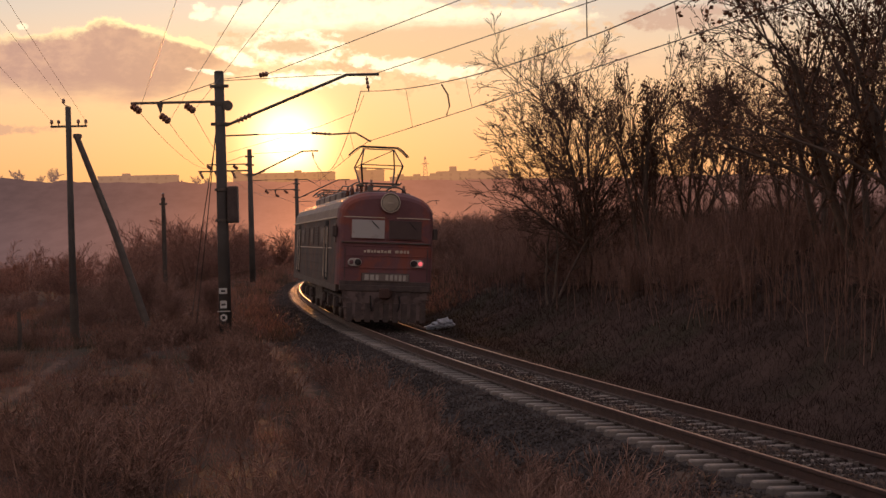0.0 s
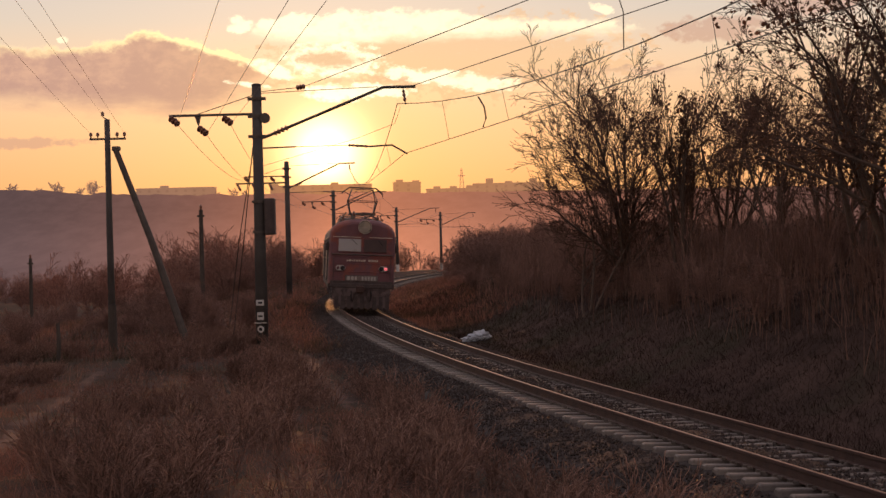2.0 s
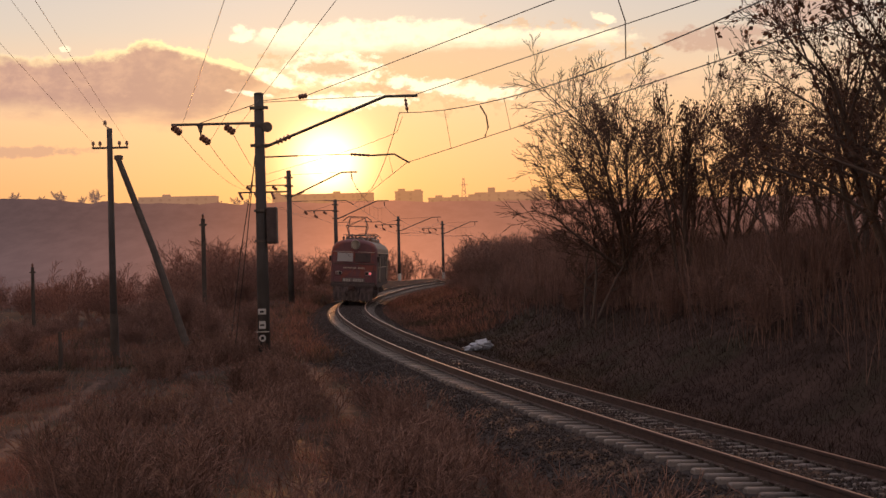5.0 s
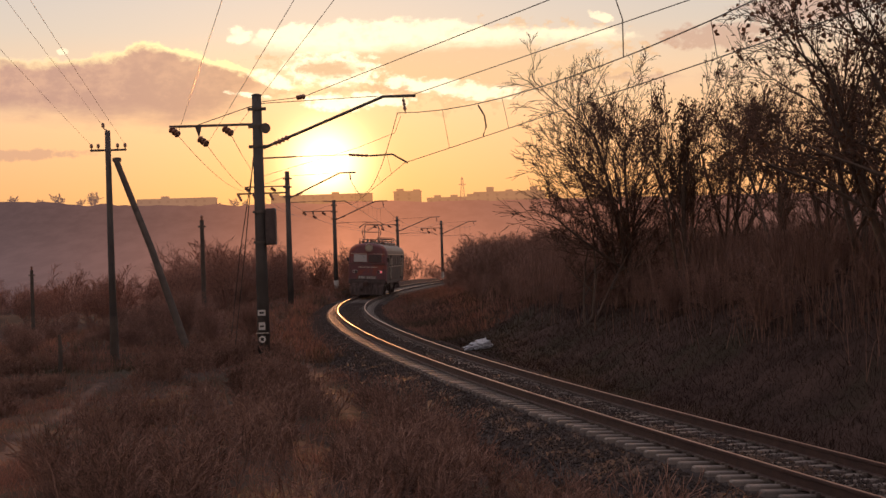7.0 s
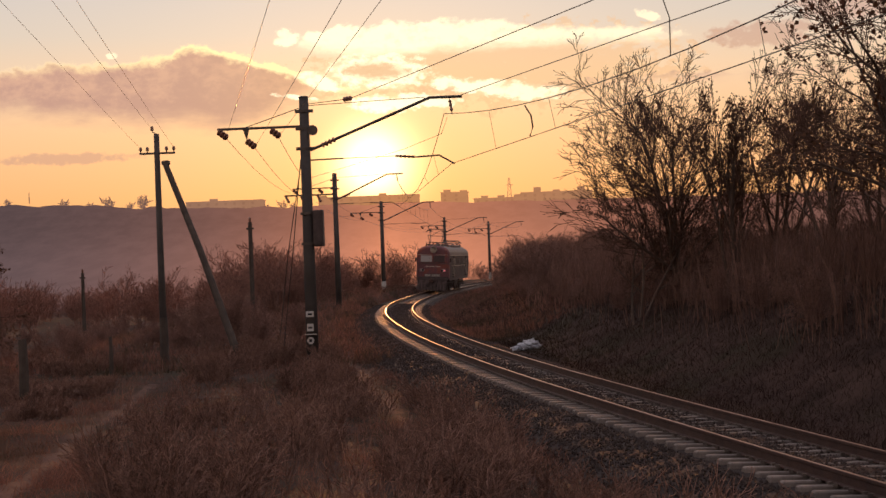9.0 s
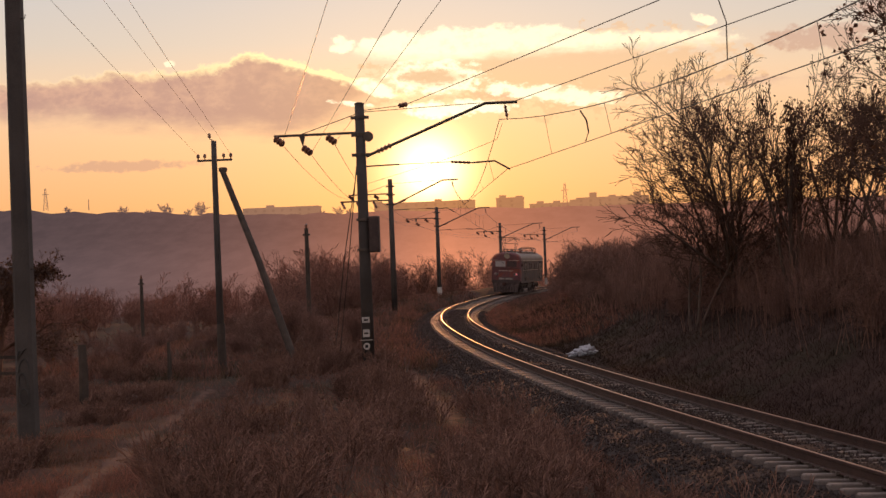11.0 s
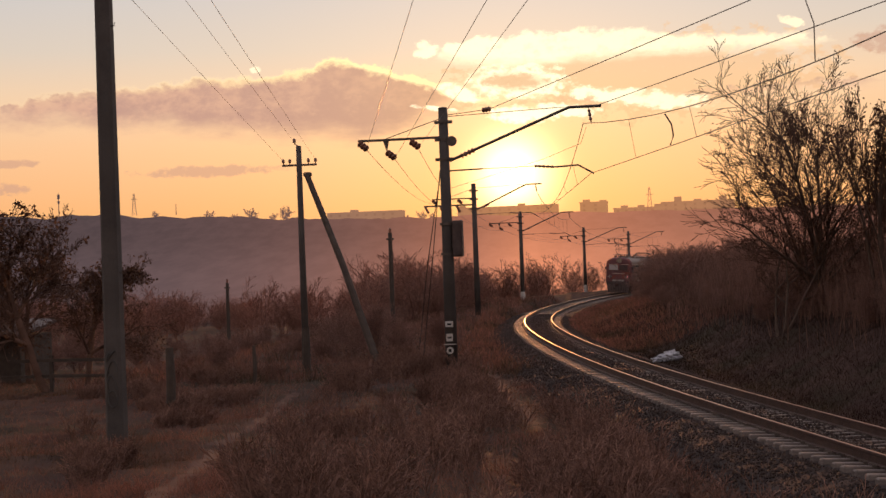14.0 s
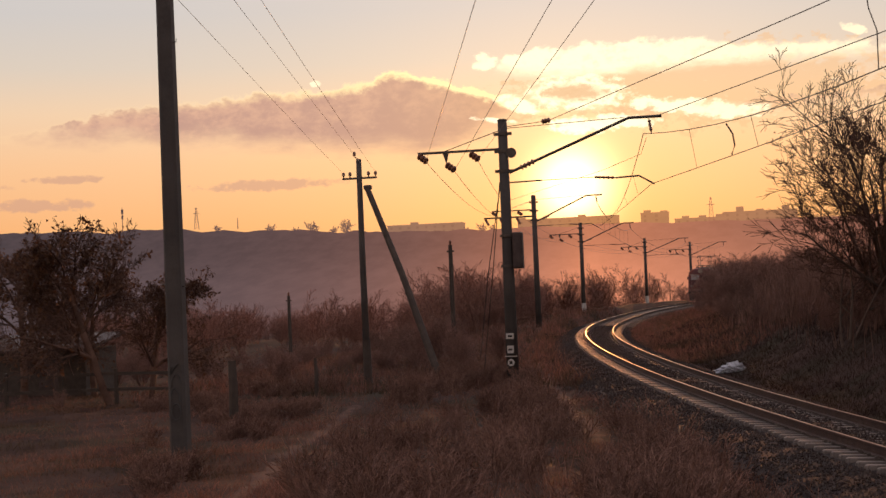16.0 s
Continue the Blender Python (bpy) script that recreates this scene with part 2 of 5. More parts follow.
BALLAST = material("ballast_bed", (0.02, 0.0148, 0.0138), (0.044, 0.033, 0.03), 2.0, 0.9, bump=1.0, fine=22.0, spec=0.12)
STONE = material("crushed_stone", (0.026, 0.019, 0.0175), (0.062, 0.046, 0.041), 3.0, 0.75, bump=0.3, random_by="island", spec=0.1)
SLEEPER = material("sleeper_concrete", (0.082, 0.066, 0.059), (0.172, 0.142, 0.126), 3.0, 0.65, bump=0.4, random_by="object", patch=(0.08, 0.062, 0.052), patch_scale=1.2, spec=0.25)
RUST = material("rusty_steel", (0.035, 0.018, 0.015), (0.072, 0.037, 0.028), 5.0, 0.75, 0.2, 0.4)
RAILTOP = material("polished_rail", (0.3, 0.17, 0.11), (0.42, 0.255, 0.17), 3.0, 0.44, 0.95, 0.05)
CONCRETE = material("weathered_concrete", (0.042, 0.036, 0.034), (0.09, 0.077, 0.071), 1.6, 0.85, bump=0.5, patch=(0.055, 0.046, 0.042), patch_scale=0.8)
WOOD = material("old_wood", (0.038, 0.028, 0.023), (0.076, 0.057, 0.046), 4.0, 0.85, bump=0.5)
STEEL = material("dark_steel", (0.06, 0.05, 0.045), (0.12, 0.095, 0.08), 6.0, 0.55, 0.5, 0.2)
WIRE = material("wire", (0.05, 0.04, 0.035), (0.09, 0.07, 0.06), 6.0, 0.5, 0.6, 0)
PORCELAIN = material("insulator", (0.14, 0.06, 0.04), (0.22, 0.10, 0.07), 8.0, 0.25, 0, 0, spec=0.5)
ENAMEL = material("white_enamel", (0.36, 0.34, 0.32), (0.5, 0.48, 0.46), 8.0, 0.5, 0, 0.05, patch=(0.42, 0.36, 0.30), patch_scale=7.0)
INK = material("black_paint", (0.02, 0.018, 0.018), (0.04, 0.036, 0.036), 8.0, 0.9, 0, 0, spec=0.03)
PATH = material("trodden_earth", (0.062, 0.037, 0.031), (0.12, 0.074, 0.06), 1.5, 0.95, bump=0.8, fine=18.0, spec=0.04)
PLASTIC = material("white_plastic", (0.42, 0.43, 0.48), (0.6, 0.61, 0.65), 5.0, 0.4, 0, 0.2, thin=0.25)
RED = material("faded_red_paint", (0.105, 0.046, 0.05), (0.155, 0.07, 0.074), 1.3, 0.65, 0, 0.1, spec=0.15, patch=(0.19, 0.06, 0.045), patch_scale=1.1)
GREEN = material("grey_green_paint", (0.062, 0.05, 0.047), (0.105, 0.086, 0.08), 1.2, 0.8, 0, 0.1, spec=0.08, patch=(0.12, 0.075, 0.06), patch_scale=1.6)
ROOFPAINT = material("roof_paint", (0.1, 0.075, 0.068), (0.17, 0.13, 0.115), 1.5, 0.6, 0.0, 0.1, spec=0.2)
APRON = material("grimy_apron_paint", (0.085, 0.060, 0.056), (0.15, 0.108, 0.10), 2.0, 0.75, 0.0, 0.2, patch=(0.06, 0.042, 0.038), patch_scale=2.5, spec=0.1)
DIRTY = material("grimy_steel", (0.042, 0.030, 0.028), (0.092, 0.064, 0.058), 3.0, 0.7, 0.2, 0.3)
PALEBAR = material("worn_pale_paint", (0.26, 0.23, 0.20), (0.38, 0.33, 0.29), 5.0, 0.6, 0, 0)
CREAM = material("cream_paint", (0.34, 0.27, 0.21), (0.48, 0.39, 0.31), 4.0, 0.5, 0, 0)
# pale base colour holds the grey sky reflection of one windscreen pane
PANE = glass("cab_pane_painted_reflection", (0.30, 0.275, 0.27), 0.25)
DARKPANE = glass("dark_window", (0.045, 0.022, 0.02), 0.5)
LENS = glass("lamp_glass", (0.03, 0.024, 0.024), 0.5, 0.12)
TAIL = glow("tail_lamp", (0.95, 0.14, 0.16), 0.95)
SPRAY = material("dark_spray_paint", (0.03, 0.028, 0.028), (0.06, 0.055, 0.05), 10.0, 0.6, 0, 0)
# far surfaces that glow with painted evening haze
HILL = distance("hill_haze_glow", (0.068, 0.052, 0.060), (0.66, 0.23, 0.115), 0.08)
BLOCK = distance("block_haze_glow", (0.30, 0.17, 0.12), (0.62, 0.26, 0.10), 0.05)
BLOCKDARK = distance("window_haze_glow", (0.25, 0.14, 0.10), (0.54, 0.22, 0.085), 0.05)


# ---------------------------------------------------------------- mesh tools
class Shape:
    """Collects points and faces of one mesh."""

    def __init__(self):
        self.v, self.f, self.m = [], [], []

    def face(self, ids, mat=0):
        self.f.append(ids)
        self.m.append(mat)

    def box(self, x0, x1, y0, y1, z0, z1, bevel=0.0, mat=0, at=None):
        b = min(bevel, (x1 - x0) * 0.45, (y1 - y0) * 0.45, (z1 - z0) * 0.45)
        o = len(self.v)
        if b <= 0:
            pts = [(x, y, z) for z in (z0, z1) for x, y in ((x0, y0), (x1, y0), (x1, y1), (x0, y1))]
            rings = 2
            per = 4
        else:
            pts, per, rings = [], 8, 4
            for z, i in ((z0, b), (z0 + b, 0), (z1 - b, 0), (z1, b)):
                a0, a1, c0, c1 = x0 + i, x1 - i, y0 + i, y1 - i
                pts += [(a0 + b, c0, z), (a1 - b, c0, z), (a1, c0 + b, z), (a1, c1 - b, z), (a1 - b, c1, z), (a0 + b, c1, z), (a0, c1 - b, z), (a0, c0 + b, z)]
        if at is not None:
            pts = [tuple(at @ Vector(p)) for p in pts]
        self.v += pts
        for r in range(rings - 1):
            for i in range(per):
                j = (i + 1) % per
                self.face((o + r * per + i, o + r * per + j, o + (r + 1) * per + j, o + (r + 1) * per + i), mat)
        self.face(tuple(o + i for i in reversed(range(per))), mat)
        self.face(tuple(o + (rings - 1) * per + i for i in range(per)), mat)
        return self

    def tube(self, pts, radii, sides=6, mat=0, caps=True):
        """A round bar along pts; radii: one, or one for each point."""
        pts = [Vector(p) for p in pts]
        if not hasattr(radii, "__len__"):
            radii = [radii] * len(pts)
        o = len(self.v)
        for i, (p, r) in enumerate(zip(pts, radii)):
            d = (pts[min(i + 1, len(pts) - 1)] - pts[max(i - 1, 0)])
            d = d.normalized() if d.length > 1e-9 else Vector((0, 0, 1))
            a = d.cross(Vector((0, 0, 1)) if abs(d.z) < 0.9 else Vector((1, 0, 0))).normalized()
            b = d.cross(a)
            for k in range(sides):
                t = 2 * math.pi * k / sides
                self.v.append(tuple(p + r * (math.cos(t) * a + math.sin(t) * b)))
        for i in range(len(pts) - 1):
            for k in range(sides):
                j = (k + 1) % sides
                self.face((o + i * sides + k, o + i * sides + j, o + (i + 1) * sides + j, o + (i + 1) * sides + k), mat)
        if caps:
            self.face(tuple(o + k for k in reversed(range(sides))), mat)
            self.face(tuple(o + (len(pts) - 1) * sides + k for k in range(sides)), mat)
        return self

    def lathe(self, rings, axis=(0, 0, 1), base=(0, 0, 0), sides=12, mat=0):
        """Rings of (distance along the axis, radius)."""
        ax, p = Vector(axis).normalized(), Vector(base)
        a = ax.cross(Vector((0, 0, 1)) if abs(ax.z) < 0.9 else Vector((1, 0, 0))).normalized()
        b = ax.cross(a)
        o = len(self.v)
        for t, r in rings:
            for k in range(sides):
                q = 2 * math.pi * k / sides
                self.v.append(tuple(p + ax * t + r * (math.cos(q) * a + math.sin(q) * b)))
        for i in range(len(rings) - 1):
            for k in range(sides):
                j = (k + 1) % sides
                self.face((o + i * sides + k, o + i * sides + j, o + (i + 1) * sides + j, o + (i + 1) * sides + k), mat)
        self.face(tuple(o + k for k in reversed(range(sides))), mat)
        self.face(tuple(o + (len(rings) - 1) * sides + k for k in range(sides)), mat)
        return self

    def sweep(self, rings, mat=0, closed=True, caps=True):
        """Joins rings of equal length."""
        o, n = len(self.v), len(rings[0])
        for r in rings:
            self.v += [tuple(p) for p in r]
        for i in range(len(rings) - 1):
            for k in range(n if closed else n - 1):
                j = (k + 1) % n
                self.face((o + i * n + k, o + i * n + j, o + (i + 1) * n + j, o + (i + 1) * n + k), mat[k] if hasattr(mat, "__len__") else mat)
        if caps:
            top = mat[0] if hasattr(mat, "__len__") else mat
            self.face(tuple(o + k for k in reversed(range(n))), top)
            self.face(tuple(o + (len(rings) - 1) * n + k for k in range(n)), top)
        return self

    def mesh(self, name, *materials, smooth=False):
        me = bpy.data.meshes.new(name)
        me.from_pydata(self.v, [], self.f)
        for m in materials:
            me.materials.append(m)
        if len(materials) > 1:
            me.polygons.foreach_set("material_index", self.m)
        if smooth:
            me.polygons.foreach_set("use_smooth", [True] * len(me.polygons))
        bm = bmesh.new()
        bm.from_mesh(me)
        if len(bm.faces) < 20000:
            bmesh.ops.recalc_face_normals(bm, faces=bm.faces)
        bm.to_mesh(me)
        bm.free()
        return me


def part(name, shape, mats, parent, label="", smooth=False):
    """One mesh under a thing or a part."""
    mats = mats if isinstance(mats, tuple) else (mats,)
    me = shape if isinstance(shape, bpy.types.Mesh) else shape.mesh(name, *mats, smooth=smooth)
    ob = new(name, me)
    ob.parent = parent
    return tagged(ob, label)


def thing(name, at, label, category, group="", kind=""):
    ob = new(name)
    ob.empty_display_size = 0.2
    ob.matrix_world = at if isinstance(at, Matrix) else Matrix.Translation(at)
    return tagged(ob, label, category, group, kind)


def whole(name, shape, mats, label, category="", group="", kind="", at=None, smooth=False):
    mats = mats if isinstance(mats, tuple) else (mats,)
    ob = new(name, shape.mesh(name, *mats, smooth=smooth))
    if at is not None:
        ob.matrix_world = at
    return tagged(ob, label, category, group, kind)


# ---------------------------------------------------------------- plan: the line and the land
CANT = 0.094 / 1.6
S = np.arange(-40, 262, 0.5)
BEND = np.interp(S, [0, 20, 40, 60, 85, 110, 140, 180], [0.0005, 0.0030, 0.0022, 0.0029, 0.0035, 0.0016, 0.0027, 0.0027])
BEND[S < 0] = 0
HEAD = -0.2373 + np.cumsum(np.where(S >= 0, BEND, 0)) * 0.5
LX = np.cumsum(np.sin(HEAD)) * 0.5
LY = np.cumsum(np.cos(HEAD)) * 0.5
LX += 5.722 - np.interp(0, S, LX)
LY += 14.719 - np.interp(0, S, LY)
LZ = np.interp(S, [0, 50, 100, 150, 260], [0, 0, -0.117, -0.099, -0.091])


def on_line(s, side=0.0, up=0.0):
    """A point of the line at the length s, side metres to the right of its middle and up metres over the rails."""
    x, y, h, z = (np.interp(s, S, q) for q in (LX, LY, HEAD, LZ))
    r = side + CANT * up
    return Vector((x + math.cos(h) * r, y - math.sin(h) * r, z + up - CANT * side))


def offset(x, y):
    """Metres to the right of the line's middle."""
    return (x - np.interp(y, LY, LX)) * np.cos(np.interp(y, LY, HEAD))


def land(x, y):
    """Height of the ground."""
    x, y = np.asarray(x, float), np.asarray(y, float)
    u = offset(x, y)
    left = np.interp(y, [-40, 0, 8, 16, 26, 50, 62, 75, 95, 130, 200, 320, 700], [1.5, 1.2, 0.85, 0.40, -0.1, -0.62, -0.85, -1.2, -1.5, -2.0, -3.4, -8, -9])
    beside = np.interp(y, [-40, 30, 60, 90, 120, 170, 260, 500], [-0.42, -0.42, -0.4, -0.15, 0.25, 0.2, -0.4, -6])
    t = np.clip((-u - 2.6) / 5.0, 0, 1)
    w = t * t * (3 - 2 * t)
    far_t = np.clip((-u - 6.0) / 12.0, 0, 1)
    shelf = beside * (1 - far_t) + left * far_t
    k = np.clip((y - 30) / 25, 0, 1)
    left = left * (1 - k) + shelf * k
    zl = beside * (1 - w) + left * w
    high = np.interp(y, [-40, 20, 60, 85, 120, 200, 350, 600], [2.6, 2.8, 2.6, 1.9, 1.5, 1.6, 0, -6])
    zr = np.interp(u, [0, 2.6, 3.4, 4.4, 6.0, 10.5, 16, 60], [0, 0, 0.02, 0.12, 0.38, 0.9, 1.0, 1.15])
    zr = -0.62 + zr * (high + 0.62)
    z = np.where(u < 0, zl, zr)
    bed = np.clip((np.abs(u) - 1.9) / 0.9, 0, 1)
    z = z * bed + (-0.62) * (1 - bed)
    away = np.clip((y - 330) / 400, 0, 1)
    return z * (1 - away) + away * -9


def bumps(x, y):
    u = np.abs(offset(x, y))
    k = np.clip((u - 2.8) / 1.5, 0, 1)
    z = 0.045 * np.sin(x * 0.9 + 1.3 * np.sin(y * 0.5)) * np.sin(y * 0.63 + 0.7)
    z = z + 0.030 * np.sin(x * 2.7 + y * 1.1) * np.sin(y * 2.1 - x + 1.2 * np.sin(x * 1.3))
    z = z + 0.018 * np.sin(x * 6.1 - y * 2.3 + 2 * np.sin(y * 1.7)) * np.sin(y * 5.3 + x * 3.1)
    return k * z


def ground_at(x, y):
    return float(land(x, y) + bumps(np.float64(x), np.float64(y)))


def grid(xs, ys, height):
    gx, gy = np.meshgrid(xs, ys)
    gz = height(gx, gy)
    n, m = len(xs), len(ys)
    i = np.arange(n * m).reshape(m, n)
    quads = np.stack([i[:-1, :-1], i[:-1, 1:], i[1:, 1:], i[1:, :-1]], -1).reshape(-1, 4)
    return np.stack([gx, gy, gz], -1).reshape(-1, 3), quads


def soft_mesh(name, verts, faces, *mats, smooth=True):
    me = bpy.data.meshes.new(name)
    me.from_pydata([tuple(v) for v in np.asarray(verts).tolist()], [], np.asarray(faces).tolist())
    for m in mats:
        me.materials.append(m)
    me.polygons.foreach_set("use_smooth", [smooth] * len(me.polygons))
    return me


def build_ground():
    out = np.cumsum(np.geomspace(0.6, 160, 26))
    xs = np.concatenate([-34 - out[::-1], np.arange(-34, -22, 0.5), np.arange(-22, 6, 0.25), np.arange(6, 30.1, 0.5), 30 + out])
    fwd = np.cumsum(np.geomspace(0.8, 130, 30))
    ys = np.concatenate([-45 - np.cumsum(np.geomspace(3, 120, 8))[::-1], np.arange(-45, 2, 2.5), np.arange(2, 6, 0.5), np.arange(6, 42, 0.25), np.arange(42, 75, 0.5), 75 + fwd])
    v, f = grid(xs, ys, lambda x, y: land(x, y) + bumps(x, y))
    rough = np.random.RandomState(7).uniform(-0.022, 0.022, len(v))
    v[:, 2] += rough * (np.abs(offset(v[:, 0], v[:, 1])) > 3.2)
    tagged(new("ground", soft_mesh("ground", v, f, SOIL)), "rough brown soil with withered grass beside the line", "ground", kind="structure")


def build_far():
    """The ridge over the valley, the blocks on it and masts on the skyline."""
    xs = np.arange(-620, 480, 5.0)
    crest = np.interp(xs, [-620, -360, -300, -215, -150, -100, -40, 40, 120, 480], [54, 49, 46.5, 41.5, 39, 38.5, 38, 37, 36, 34])
    rng = np.random.RandomState(5)
    wood = np.convolve(rng.rand(len(xs) + 8), np.ones(3) / 3, "same")[4:-4] * 5.0 - 2.0 + rng.rand(len(xs)) * 1.2
    wood = wood * np.interp(xs, [-620, -210, -190, -30, 480], [0.7, 0.7, 0.5, 0.35, 0.4])
    ys = np.array([300, 420, 560, 700, 760, 810, 850, 872, 880, 881.5, 960, 1200.0])
    k = np.array([-12, -8, -5, 0, 8, 18, 28, 36, 38, 38, 30, 10.0])
    v, f = grid(xs, ys, lambda x, y: np.interp(y, ys, k) / 38 * np.interp(x, xs, crest) + np.interp(x, xs, wood) * np.clip((y - 866) / 12, 0, 1))
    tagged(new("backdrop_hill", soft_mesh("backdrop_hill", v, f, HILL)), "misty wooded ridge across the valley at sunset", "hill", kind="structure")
    # x0, x1, top, storeys
    for x0, x1, top, steps in ((-193, -144, 45.2, ((0, 0), (0.3, 0.8))), (-108, -44, 44.8, ((0, 0.6), (0.25, 0), (0.6, 0.7))), (-30, -12.6, 45.2, ((0.1, 0.9), (0.7, 0.4))),
                               (-9, 21, 40.6, ((0.15, 0.8), (0.5, 0.7), (0.85, 0.9))), (21, 66, 43.2, ((0.18, 2.0), (0.45, 0.5), (0.8, 1.6)))):
        b = thing("apartment_building", (x0, 905, top - 27), "long panel apartment block pale in evening mist", "building", "blocks on the ridge")
        w = x1 - x0
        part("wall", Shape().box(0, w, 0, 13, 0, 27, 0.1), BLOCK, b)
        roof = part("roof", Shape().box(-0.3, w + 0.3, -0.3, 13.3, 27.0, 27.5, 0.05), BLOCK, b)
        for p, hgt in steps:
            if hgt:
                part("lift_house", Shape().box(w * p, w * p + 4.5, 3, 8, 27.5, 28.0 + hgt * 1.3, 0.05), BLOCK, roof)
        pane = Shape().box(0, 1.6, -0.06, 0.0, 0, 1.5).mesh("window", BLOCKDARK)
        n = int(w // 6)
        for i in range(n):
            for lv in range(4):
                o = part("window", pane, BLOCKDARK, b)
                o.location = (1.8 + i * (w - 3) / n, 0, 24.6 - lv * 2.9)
    for t, x, z0, top, wide in ((0, -368, 50, 65.5, 0.5), (1, -317, 49, 63, 1.6), (0, -289, 48, 55, 0.3), (1, 13.4, 36, 52.5, 1.7)):
        p = thing("lattice_tower" if t else "antenna_mast", (x, 890, z0), "thin lattice tower on the ridge" if t else "slender antenna mast on the ridge", "tower")
        h = top - z0
        if t:
            sh = Shape()
            for sx in (-1, 1):
                sh.tube([(sx * wide, 0, 0), (sx * wide * 0.2, 0, h)], 0.16, 4)
            for i in range(7):
                a, c = i / 7, (i + 1) / 7
                wa, wc = wide * (1 - 0.8 * a), wide * (1 - 0.8 * c)
                sh.tube([(-wa, 0, a * h), (wc, 0, c * h)], 0.1, 3).tube([(wa, 0, a * h), (-wc, 0, c * h)], 0.1, 3)
            part("lattice", sh, HILL, p)
            part("crossarm", Shape().box(-wide * 1.3, wide * 1.3, -0.2, 0.2, h * 0.72, h * 0.74), HILL, p)
        else:
            part("pole", Shape().tube([(0, 0, 0), (0, 0, h)], [0.3, 0.16], 6), HILL, p)
            if wide > 0.4:
                part("antenna", Shape().box(-0.7, 0.7, -0.4, 0.4, h - 4, h - 1.0, 0.1).box(-0.6, 0.6, -0.4, 0.4, h - 7.2, h - 5, 0.1), HILL, p)


def path_x(y):
    """Middle of the trodden path."""
    return np.interp(y, [0, 8, 17.5, 23.5, 27, 34, 38, 44, 50], [-2.2, -3.7, -5.75, -7.05, -7.65, -8.6, -9.4, -10.0, -11.5]) + 0.06 * np.sin(y * 0.7)


def side_path_x(y):
    """Middle of the worn strip beside the ballast."""
    return np.interp(y, [28.2, 34.2, 42.8, 52.1, 61.5], [-1.74, -2.77, -4.13, -5.51, -7.1]) + 0.05 * np.sin(y * 0.8)


def build_path(middle, start, end, wide, label):
    """A trodden path over the bank, laid on the ground."""
    rings = []
    for i in range(int((end - start) / 0.15)):
        y = start + i * 0.15
        x = float(middle(y))
        w = wide * (1 + 0.25 * math.sin(y * 1.3) + 0.15 * math.sin(y * 3.1 + 1))
        ring = []
        for q, dz in ((-1.5, -0.05), (-1.0, 0.008), (-0.35, 0.018), (0.3, 0.012), (0.95, 0.006), (1.5, -0.05)):
            q += 0.15 * math.sin(y * 4.7 + q * 9) + 0.1 * math.sin(y * 9.1 + q * 5)
            ring.append((x + q * w, y, ground_at(x + q * w, y) + dz))
        rings.append(ring)
    whole("dirt_path", Shape().sweep(rings, 0, closed=False, caps=False), PATH, label, "path", kind="structure", smooth=True)


build_ground()
build_far()
build_path(path_x, 4.0, 40.0, 0.15, "narrow trodden earth path through the grass")
build_path(side_path_x, 28.2, 61.5, 0.16, "worn earth strip in grass beside the ballast")


